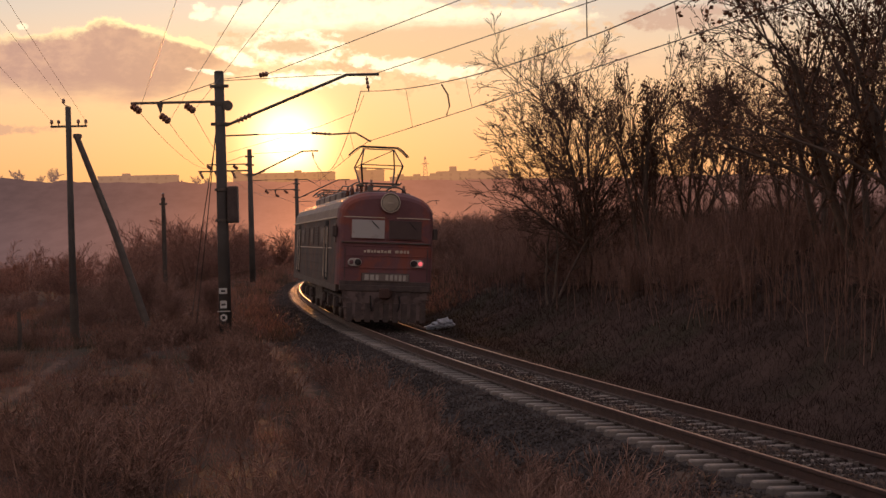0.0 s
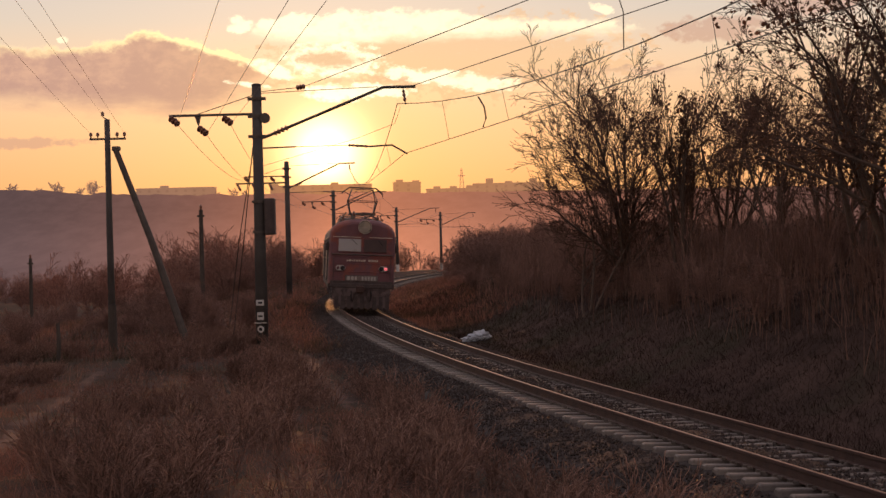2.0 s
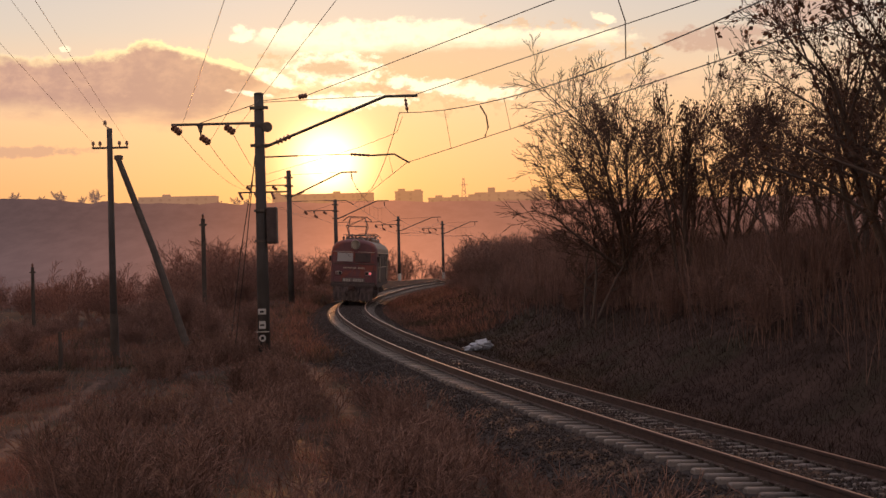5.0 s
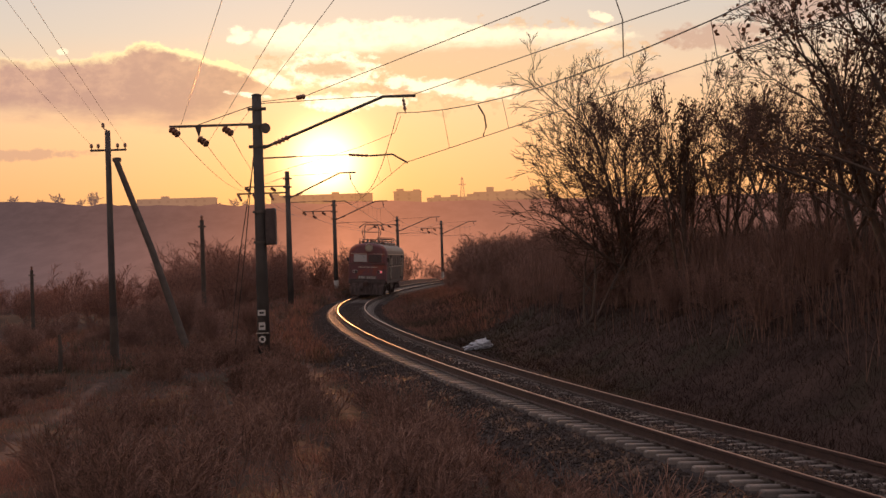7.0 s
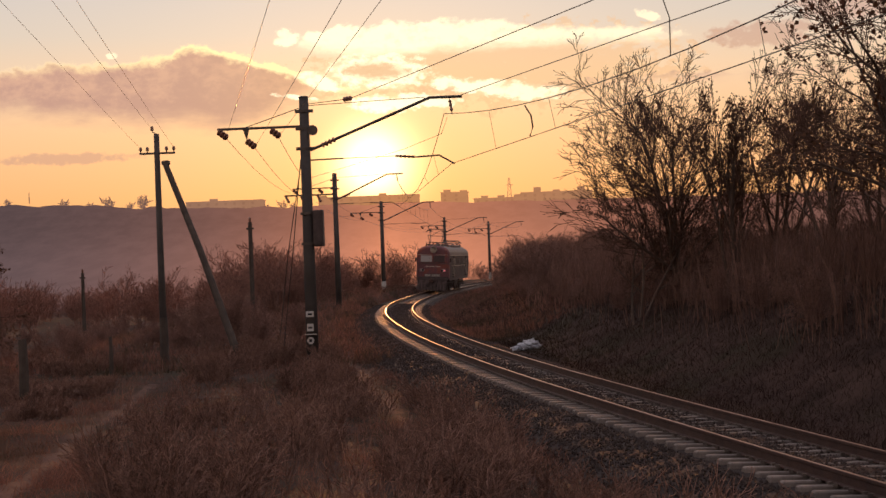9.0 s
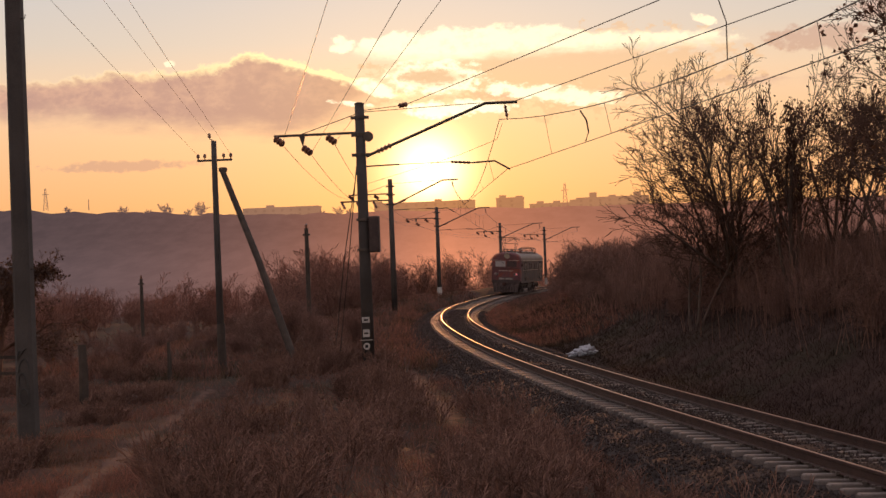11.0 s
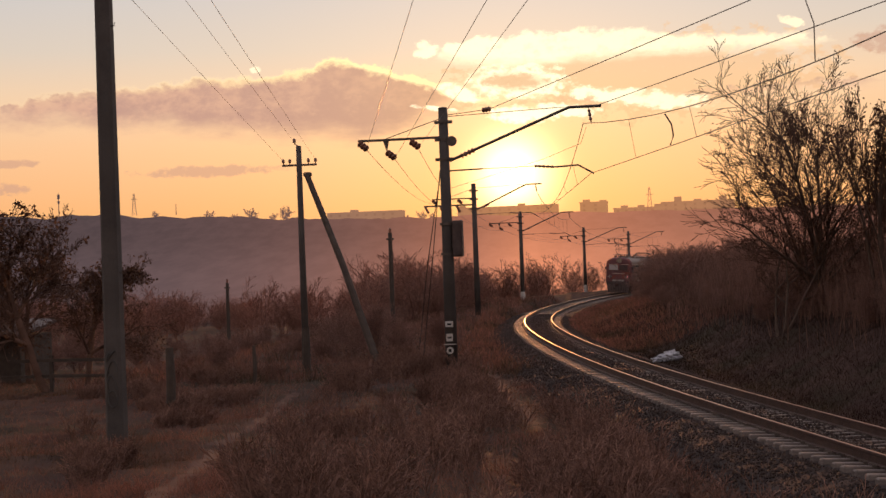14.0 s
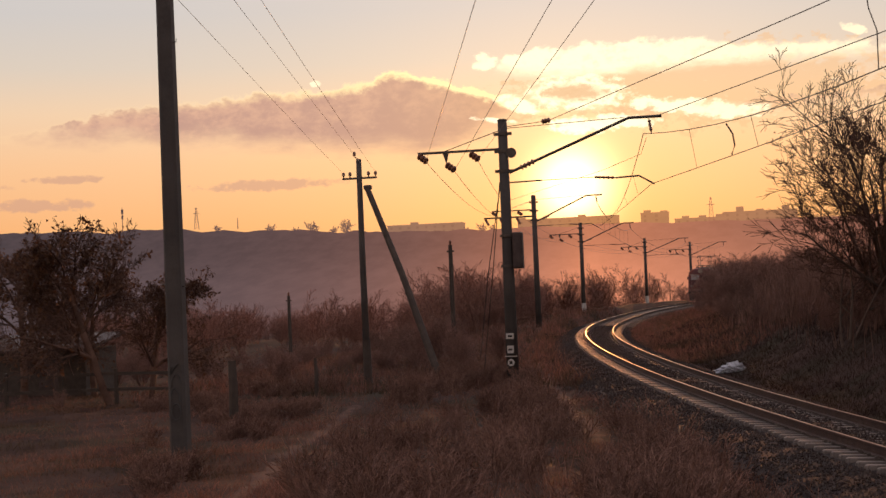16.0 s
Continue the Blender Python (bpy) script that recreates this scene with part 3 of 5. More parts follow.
# ---------------------------------------------------------------- the railway line
def build_track():
    line = thing("railway_track", (0, 0, 0), "curved single railway track with rusty rails on concrete sleepers", "railway track", kind="structure")
    ss = np.concatenate([np.arange(-36, 130, 0.5), np.arange(130, 258, 2.0)])
    # rail section: foot, web, head
    prof = [(-0.066, -0.18), (0.066, -0.18), (0.066, -0.168), (0.012, -0.15), (0.012, -0.05), (0.036, -0.038), (0.036, -0.008), (0.028, 0.0), (-0.028, 0.0), (-0.036, -0.008), (-0.036, -0.038), (-0.012, -0.05), (-0.012, -0.15), (-0.066, -0.168)]
    mats = [0] * 14
    mats[7] = 1
    for side in (-0.8, 0.8):
        rings = [[on_line(s, side + a, b) for a, b in prof] for s in ss]
        part("rail", Shape().sweep(rings, mats), (RUST, RAILTOP), line, "rusty rail with a polished running edge")
    # ballast bed
    cross = [(-3.3, -0.72), (-2.5, -0.42), (-1.7, -0.27), (-1.3, -0.255), (-0.6, -0.205), (0.6, -0.205), (1.3, -0.25), (1.7, -0.27), (2.4, -0.42), (3.0, -0.66)]
    rng = np.random.RandomState(3)
    rings = [[on_line(s, a + rng.uniform(-0.05, 0.05), b + rng.uniform(-0.025, 0.02)) for a, b in cross] for s in ss]
    part("ballast", Shape().sweep(rings, 0, closed=False, caps=False), BALLAST, line, "grey crushed stone ballast", smooth=True)
    # loose stones: shoulder and between the rails
    st = []
    fc = []
    n = 60000
    s = rng.rand(n) ** 1.5 * 92 - 3
    side = np.where(rng.rand(n) < 0.55, rng.uniform(-3.4, -1.42, n), np.where(rng.rand(n) < 0.7, rng.uniform(-0.72, 0.72, n), rng.uniform(1.42, 2.4, n)))
    octa = np.array([(1, 0, 0), (0, 1, 0), (-1, 0, 0), (0, -1, 0), (0, 0, 1), (0, 0, -1.0)])
    tri = np.array([(0, 1, 4), (1, 2, 4), (2, 3, 4), (3, 0, 4), (1, 0, 5), (2, 1, 5), (3, 2, 5), (0, 3, 5)])
    up = np.interp(side, [c[0] for c in cross], [c[1] for c in cross])
    hx, hy, hh, hz = (np.interp(s, S, q) for q in (LX, LY, HEAD, LZ))
    r = side + CANT * up
    px, py, pz = hx + np.cos(hh) * r, hy - np.sin(hh) * r, hz + up - CANT * side
    pz = np.maximum(pz, np.where(np.abs(side) > 2.2, land(px, py) + bumps(px, py) - 0.012, -9))
    size = rng.uniform(0.012, 0.030, n) * (1 + s / 150)
    pts = octa[None] * rng.uniform(0.6, 1.3, (n, 6, 1)) * size[:, None, None]
    ca, sa = np.cos(rng.rand(n) * 6.3), np.sin(rng.rand(n) * 6.3)
    rot = np.stack([pts[..., 0] * ca[:, None] - pts[..., 1] * sa[:, None], pts[..., 0] * sa[:, None] + pts[..., 1] * ca[:, None], pts[..., 2]], -1)
    v = (rot + np.stack([px, py, pz + size * 0.4], -1)[:, None]).reshape(-1, 3)
    f = (tri[None] + 6 * np.arange(n)[:, None, None]).reshape(-1, 3)
    ob = part("loose_stones", soft_mesh("loose_stones", v, f, STONE, smooth=False), STONE, line)
    ob["kind"] = "stuff"
    # sleepers
    sl = Shape()
    rings = []
    for x, w, top in ((-1.36, 0.06, -0.205), (-1.33, 0.072, -0.185), (-0.55, 0.075, -0.182), (-0.3, 0.066, -0.20), (0.3, 0.066, -0.20), (0.55, 0.075, -0.182), (1.33, 0.072, -0.185), (1.36, 0.06, -0.205)):
        rings.append([(x, -w - 0.02, -0.36), (x, w + 0.02, -0.36), (x, w, top - 0.015), (x, w - 0.015, top), (x, -w + 0.015, top), (x, -w, top - 0.015)])
    sl.sweep(rings)
    for x in (-0.8, 0.8):
        for y in (-0.07, 0.07):
            for q in (-0.1, 0.1):
                sl.box(x + q - 0.03, x + q + 0.03, y - 0.02, y + 0.02, -0.19, -0.15)
    me = sl.mesh("sleeper", SLEEPER)
    k = 0
    rest = Shape()
    for s in np.arange(-6, 160, 0.42):
        a = on_line(s)
        h = float(np.interp(s, S, HEAD))
        m = Matrix.Translation(a + Vector((0, 0, random.uniform(-0.012, 0.006)))) @ Matrix.Rotation(-h + random.uniform(-0.012, 0.012), 4, "Z") @ Matrix.Rotation(CANT, 4, "Y")
        if k < 295:
            o = part("sleeper", me, SLEEPER, line)
            o.matrix_basis = m @ Matrix.Translation((random.uniform(-0.03, 0.03), 0, 0))
            k += 1
        else:
            rest.box(-1.36, 1.36, -0.09, 0.09, -0.36, -0.185, 0.01, at=m)
    far = part("far_sleepers", rest, SLEEPER, line)
    far["kind"] = "stuff"


build_track()


# ---------------------------------------------------------------- the electric locomotive
def build_loco():
    LEN, W2 = 19.4, 1.53
    loco = thing("electric_locomotive", (0, 0, 0), "faded red and grey-green electric locomotive with raised pantograph", "locomotive")

    def section(w, eave, top, low=1.28):
        pts = [(-w, low), (w, low), (w, 2.0), (w, eave)]
        for i in range(1, 12):
            a = math.pi * i / 12
            pts.append((w * math.copysign(abs(math.cos(a)) ** 0.8, math.cos(a)), eave + (top - eave) * math.sin(a) ** 0.75))
        return pts + [(-w, eave), (-w, 2.0)]

    # body: rounded cabs at both ends
    rings = []
    for y, w, top, dip in ((0.0, 1.36, 4.02, 0), (0.05, 1.44, 4.12, 0), (0.22, 1.50, 4.22, 0), (0.6, W2, 4.26, 0), (LEN - 0.6, W2, 4.26, 0), (LEN - 0.22, 1.50, 4.22, 0), (LEN - 0.05, 1.44, 4.12, 0), (LEN, 1.36, 4.02, 0)):
        rings.append([(x, y, z) for x, z in section(w, 3.36, top)])
    n = len(rings[0])
    sh = Shape().sweep(rings, 0)
    for i, f in enumerate(sh.f):
        c = [sum(sh.v[k][j] for k in f) / len(f) for j in range(3)]
        ends = c[1] < 0.5 or c[1] > LEN - 0.5
        sh.m[i] = 2 if c[2] > 3.42 and not ends else (0 if ends else 1)
    body = part("body", sh, (RED, GREEN, ROOFPAINT), loco)
    # rear face, y = 0
    part("stripe", Shape().box(-1.36, -0.08, -0.022, 0.02, 3.40, 3.43, 0.004).box(0.30, 1.36, -0.022, 0.02, 3.40, 3.43, 0.004), CREAM, body, "thin cream line")
    part("belt", Shape().box(-1.44, 1.44, -0.03, 0.08, 1.30, 1.42, 0.01), DIRTY, body)
    part("rib", Shape().box(-1.40, 1.40, -0.02, 0.05, 2.50, 2.53, 0.008), RED, body)
    part("rib", Shape().box(-1.40, 1.40, -0.02, 0.05, 1.82, 1.85, 0.008), RED, body)
    part("rib", Shape().box(-1.40, 1.40, -0.02, 0.05, 2.20, 2.22, 0.008), RED, body)
    for x0, x1, glass_kind, lab in ((-1.10, -0.07, PANE, "windscreen pane with a painted grey reflection"), (0.07, 1.10, DARKPANE, "dark windscreen pane")):
        w = part("windscreen", Shape().box(x0 - 0.045, x1 + 0.045, -0.026, 0.03, 2.715, 3.375, 0.05), RED, loco)
        part("pane", Shape().box(x0, x1, -0.036, -0.02, 2.76, 3.335, 0.007), glass_kind, w, lab)
        part("wiper", Shape().tube([((x0 + x1) / 2 + 0.1, -0.05, 3.31), ((x0 + x1) / 2 + 0.34, -0.05, 3.07)], 0.012, 5), INK, w)
    part("ledge", Shape().box(-1.42, 1.42, -0.055, 0.03, 2.60, 2.65, 0.012), GREEN, body, "dull grey ledge under the windscreens")
    # roof lamp
    rl = part("roof_lamp", Shape().lathe([(0.35, 0.26), (0.0, 0.28), (-0.10, 0.30), (-0.12, 0.29), (-0.10, 0.26), (-0.02, 0.24)], (0, 1, 0), (0.08, 0, 3.89), 24), DIRTY, loco, smooth=True)
    part("rim", Shape().lathe([(-0.10, 0.312), (-0.135, 0.312), (-0.135, 0.285), (-0.10, 0.285)], (0, 1, 0), (0.08, 0, 3.89), 28), CREAM, rl, "pale lamp ring")
    part("lens", Shape().lathe([(-0.03, 0.25), (-0.06, 0.18), (-0.075, 0.07)], (0, 1, 0), (0.08, 0, 3.89), 20), LENS, rl)
    part("bulb_holder", Shape().box(-0.03, 0.19, -0.11, -0.06, 3.845, 3.895, 0.01), CREAM, rl)
    # buffer lamps: each pair in an oval pale surround
    for sx in (-1, 1):
        oval = []
        for q, k in ((0.03, 1.0), (-0.05, 1.0), (-0.075, 0.93)):
            oval.append([(sx * 0.98 + (0.09 * math.copysign(1, math.cos(t)) if abs(math.cos(t)) > 1e-6 else 0) + 0.122 * k * math.cos(t), q, 2.0 + 0.122 * k * math.sin(t)) for t in [2 * math.pi * (i + 0.5) / 24 for i in range(24)]])
        pod = part("lamp_pod", Shape().sweep(oval), PALEBAR, loco, "pale oval lamp surround", smooth=False)
        part("lens", Shape().lathe([(-0.06, 0.108), (-0.085, 0.10), (-0.10, 0.05)], (0, 1, 0), (sx * 0.885, 0, 2.0), 18), LENS, pod)
        part("tail_light", Shape().lathe([(-0.06, 0.072), (-0.09, 0.062), (-0.105, 0.025)], (0, 1, 0), (sx * 1.09, 0, 2.0), 16), TAIL if sx > 0 else RED, pod, "lit red tail light" if sx > 0 else "unlit tail light")
    # inscription and number: unreadable, as bars
    rng = random.Random(4)
    x = -0.70
    while x < 0.72:
        w = rng.uniform(0.05, 0.11)
        if not 0.12 < x < 0.28:
            part("letter_bar", Shape().box(x, x + w, -0.026, -0.004, 2.31, 2.31 + rng.choice((0.07, 0.09, 0.09)), 0.004), CREAM, body)
        x += w + 0.035
    plate = part("number_plate", Shape().box(-0.76, 0.76, -0.045, 0.0, 1.40, 1.68, 0.01), DIRTY, loco)
    part("plate_field", Shape().box(-0.73, 0.73, -0.052, -0.04, 1.425, 1.655, 0.004), ROOFPAINT, plate)
    x = -0.66
    while x < 0.62:
        w = rng.uniform(0.07, 0.13)
        if not -0.18 < x < -0.04:
            part("plate_bar", Shape().box(x, x + w, -0.062, -0.05, 1.455, 1.625, 0.004), PALEBAR, plate)
        x += w + 0.05
    # underframe and apron
    part("apron", Shape().sweep([[(-1.24, y, 0.22), (1.24, y, 0.22), (1.38, y, 1.30), (-1.38, y, 1.30)] for y in (-0.03, 0.10)]), APRON, loco, "grimy pale-brown lower apron")
    for i in range(9):
        part("plough_slat", Shape().box(-1.2 + i * 0.29, -1.02 + i * 0.29, -0.06, -0.02, 0.14, 0.74, 0.01), DIRTY, loco)
    part("buffer_beam", Shape().box(-1.42, 1.42, -0.06, 0.3, 1.10, 1.30, 0.02), DIRTY, loco)
    part("coupler", Shape().box(-0.16, 0.16, -0.55, 0.3, 0.92, 1.18, 0.05).box(-0.26, 0.1, -0.72, -0.45, 0.88, 1.22, 0.05), RUST, loco)
    for sx in (-1, 1):
        part("brake_hose", Shape().tube([(sx * 0.45, -0.02, 0.95), (sx * 0.46, -0.16, 0.8), (sx * 0.44, -0.16, 0.6), (sx * 0.4, -0.08, 0.5)], 0.03, 6), INK, loco)
        part("step", Shape().box(sx * 1.25 - 0.14, sx * 1.25 + 0.14, -0.08, 0.2, 0.55, 0.59).box(sx * 1.25 - 0.14, sx * 1.25 + 0.14, -0.08, 0.2, 0.85, 0.89), DIRTY, loco)
        part("handrail", Shape().tube([(sx * 1.30, -0.03, 1.45), (sx * 1.30, -0.09, 1.5), (sx * 1.30, -0.09, 2.4), (sx * 1.30, -0.03, 2.45)], 0.014, 6), DIRTY, loco)
        mir = part("mirror", Shape().box(sx * 1.60 - 0.075, sx * 1.60 + 0.075, 0.32, 0.56, 2.78, 3.12, 0.02), DIRTY, loco)
        part("bracket", Shape().tube([(sx * 1.5, 0.5, 3.0), (sx * 1.6, 0.44, 3.0)], 0.02, 5), DIRTY, mir)
    # sides
    for sx in (-1, 1):
        X = sx * W2

        def slab(x0, x1, y0, y1, z0, z1, b=0.006):
            a, c = sorted((X + sx * x0, X + sx * x1))
            return Shape().box(a, c, y0, y1, z0, z1, b)

        for yd in (3.1, LEN - 4.1):
            # black slab puts the darkness of the recessed doorway into its colour
            door = part("cab_door", slab(0.0, 0.02, yd, yd + 1.0, 1.35, 3.32), INK, loco, "cab door painted black for its dark recess")
            part("door_window", slab(0.02, 0.03, yd + 0.16, yd + 0.84, 2.55, 3.15), DARKPANE, door)
            part("handle", Shape().tube([(X + sx * 0.05, yd + 0.08, 1.6), (X + sx * 0.05, yd + 0.08, 2.4)], 0.014, 5), CREAM, door)
            for q in (-0.08, 1.08):
                part("grab_rail", Shape().tube([(X + sx * 0.05, yd + q, 1.45), (X + sx * 0.05, yd + q, 3.1)], 0.016, 5), CREAM, loco)
        for ys in (0.62, LEN - 1.05):
            part("cab_side_window", slab(0.0, 0.022, ys, ys + 0.43, 2.62, 3.2), DARKPANE, loco)
        for i in range(5):
            y0 = 4.6 + i * 2.1
            if i % 2:
                g = part("louvre", slab(0.0, 0.018, y0, y0 + 1.7, 2.45, 3.2), DIRTY, loco)
                for k in range(7):
                    part("slat", slab(0.018, 0.035, y0 + 0.06, y0 + 1.64, 2.50 + k * 0.1, 2.55 + k * 0.1, 0.004), GREEN, g)
            else:
                wd = part("side_window", slab(0.0, 0.02, y0, y0 + 1.3, 2.55, 3.15), DIRTY, loco)
                part("pane", slab(0.02, 0.026, y0 + 0.07, y0 + 1.23, 2.62, 3.08, 0.002), DARKPANE, wd)
        for k, zz in enumerate((1.55, 1.85, 2.15, 2.40)):
            part("side_rib", slab(0.0, 0.016, 2.0, LEN - 2.0, zz, zz + 0.035), CREAM if k == 3 else GREEN, loco)
        part("gutter", slab(-0.02, 0.035, 0.5, LEN - 0.5, 3.37, 3.41), CREAM, loco)
        part("sole_bar", slab(-0.12, -0.01, 0.4, LEN - 0.4, 1.06, 1.28), DIRTY, loco)
    # bogies: two of three axles
    for yb in (4.9, LEN - 4.9):
        bogie = part("bogie", Shape().box(-1.18, -1.06, yb - 3.0, yb + 3.0, 0.62, 0.92, 0.03).box(1.06, 1.18, yb - 3.0, yb + 3.0, 0.62, 0.92, 0.03).box(-1.1, 1.1, yb - 0.3, yb + 0.3, 0.6, 1.05, 0.03).box(-1.1, 1.1, yb - 2.95, yb - 2.75, 0.6, 0.9, 0.02).box(-1.1, 1.1, yb + 2.75, yb + 2.95, 0.6, 0.9, 0.02), DIRTY, loco)
        for k in (-2.1, 0, 2.1):
            for sx in (-1, 1):
                part("wheel", Shape().lathe([(-0.06, 0.60), (-0.06, 0.655), (-0.03, 0.655), (-0.03, 0.625), (0.07, 0.62), (0.07, 0.5), (0.05, 0.2), (0.09, 0.12)], (sx, 0, 0), (sx * 0.8, yb + k, 0.625), 24), DIRTY, bogie, smooth=True)
                part("axle_box", Shape().box(sx * 1.2 - 0.12, sx * 1.2 + 0.12, yb + k - 0.2, yb + k + 0.2, 0.45, 0.82, 0.05), DIRTY, bogie)
                for q in (-0.42, 0.42):
                    part("spring", Shape().tube([(sx * 1.2 + 0.07 * math.cos(a * 1.57), yb + k + q + 0.07 * math.sin(a * 1.57), 0.5 + a * 0.018) for a in range(20)], 0.018, 4), DIRTY, bogie)
    part("underframe_box", Shape().box(-1.2, 1.2, 8.3, 11.1, 0.45, 1.1, 0.04), DIRTY, loco)
    part("axle_gear", Shape().box(-0.7, 0.7, 1.2, LEN - 1.2, 0.75, 1.25, 0.05), DIRTY, loco)
    # roof gear
    part("roof_walk", Shape().box(-0.45, 0.45, 1.3, LEN - 1.3, 4.24, 4.32, 0.01), ROOFPAINT, loco)
    for y in (5.0, 7.2, 9.4, 11.6, 13.6):
        part("roof_hatch", Shape().box(-0.95, 0.95, y, y + 1.7, 4.08, 4.40, 0.06), ROOFPAINT, loco)
    rng = random.Random(8)
    for i in range(26):
        x, y = rng.choice((-0.8, -0.4, 0.4, 0.8)) + rng.uniform(-0.1, 0.1), 0.9 + i * 0.68
        z = 4.16 if abs(x) > 0.5 else 4.3
        rings = [(0, 0.05)]
        for k in range(4):
            rings += [(0.04 + k * 0.06, 0.09), (0.06 + k * 0.06, 0.05)]
        part("roof_insulator", Shape().lathe(rings + [(0.34, 0.03)], (0, 0, 1), (x, y, z), 8), PORCELAIN, loco)
    for x in (-0.8, 0.55):
        part("busbar", Shape().tube([(x + 0.08 * math.sin(i * 1.7), 1.0 + i * 1.45, 4.56 + 0.05 * math.sin(i * 2.3)) for i in range(13)], 0.022, 6), STEEL, loco)
    part("roof_cable", Shape().tube([(0.35 + 0.35 * math.cos(a), 0.85, 4.14 + 0.28 * math.sin(a)) for a in np.linspace(0.1, 3.0, 9)], 0.03, 6), STEEL, loco)
    for y in (0.75, LEN - 0.75):
        part("horn", Shape().lathe([(0, 0.03), (0.25, 0.04), (0.38, 0.10)], (0, -1 if y < 5 else 1, 0.1), (-0.5, y + 0.2, 4.3), 10), STEEL, loco)
        part("roof_valve", Shape().lathe([(0, 0.16), (0.12, 0.16), (0.2, 0.08)], (0, 0, 1), (0.75, y + 0.3, 4.05), 12), STEEL, loco)

    def pantograph(y, lift, lab):
        p = part("pantograph", Shape().box(-0.62, -0.56, y - 1.0, y + 1.0, 4.52, 4.58).box(0.56, 0.62, y - 1.0, y + 1.0, 4.52, 4.58).box(-0.6, 0.6, y - 1.0, y - 0.94, 4.52, 4.58).box(-0.6, 0.6, y + 0.94, y + 1.0, 4.52, 4.58), STEEL, loco, lab)
        knee = 4.58 + lift * 0.47
        top = 4.58 + lift
        out = 1.25 - 0.22 * lift if lift > 0.5 else 1.7
        for sy in (-1, 1):
            for sx in (-1, 1):
                part("lower_arm", Shape().tube([(sx * 0.55, y + sy * 0.35, 4.58), (sx * 0.68, y + sy * out, knee)], 0.032, 6), STEEL, p)
                part("upper_arm", Shape().tube([(sx * 0.68, y + sy * out, knee), (sx * 0.50, y + sy * 0.06, top - 0.08)], 0.024, 6), STEEL, p)
            part("brace", Shape().tube([(-0.68, y + sy * out, knee), (0.50, y + sy * 0.06, top - 0.08)], 0.014, 5), STEEL, p)
            part("knee_bar", Shape().tube([(-0.68, y + sy * out, knee), (0.68, y + sy * out, knee)], 0.018, 5), STEEL, p)
        for q in (-0.18, 0.18):
            part("collector_shoe", Shape().tube([(-0.98, y + q, top - 0.30), (-0.80, y + q, top - 0.12), (-0.62, y + q, top), (0.62, y + q, top), (0.80, y + q, top - 0.12), (0.98, y + q, top - 0.30)], 0.026, 6), STEEL, p)
        part("head_bar", Shape().tube([(-0.55, y, top - 0.07), (0.55, y, top - 0.07)], 0.02, 6), STEEL, p)

    pantograph(2.6, 1.22, "raised pantograph frame")
    pantograph(LEN - 2.9, 0.28, "folded pantograph frame")
    return loco


loco = build_loco()


# ---------------------------------------------------------------- masts, poles and wires
def insulator(sh, a, b, r=0.085):
    """A string of dark sheds between two points."""
    a, b = Vector(a), Vector(b)
    L = (b - a).length
    rings = [(0, 0.02)]
    k = max(3, int(L / 0.12))
    for i in range(k):
        t = L * (i + 0.3) / k
        rings += [(t, r), (t + 0.03, r * 0.85), (t + 0.04, 0.03)]
    return sh.lathe(rings + [(L, 0.02)], b - a, a, 10)


def sagging(a, b, sag, n=14):
    a, b = Vector(a), Vector(b)
    return [a.lerp(b, i / n) - Vector((0, 0, 4 * sag * (i / n) * (1 - i / n))) for i in range(n + 1)]


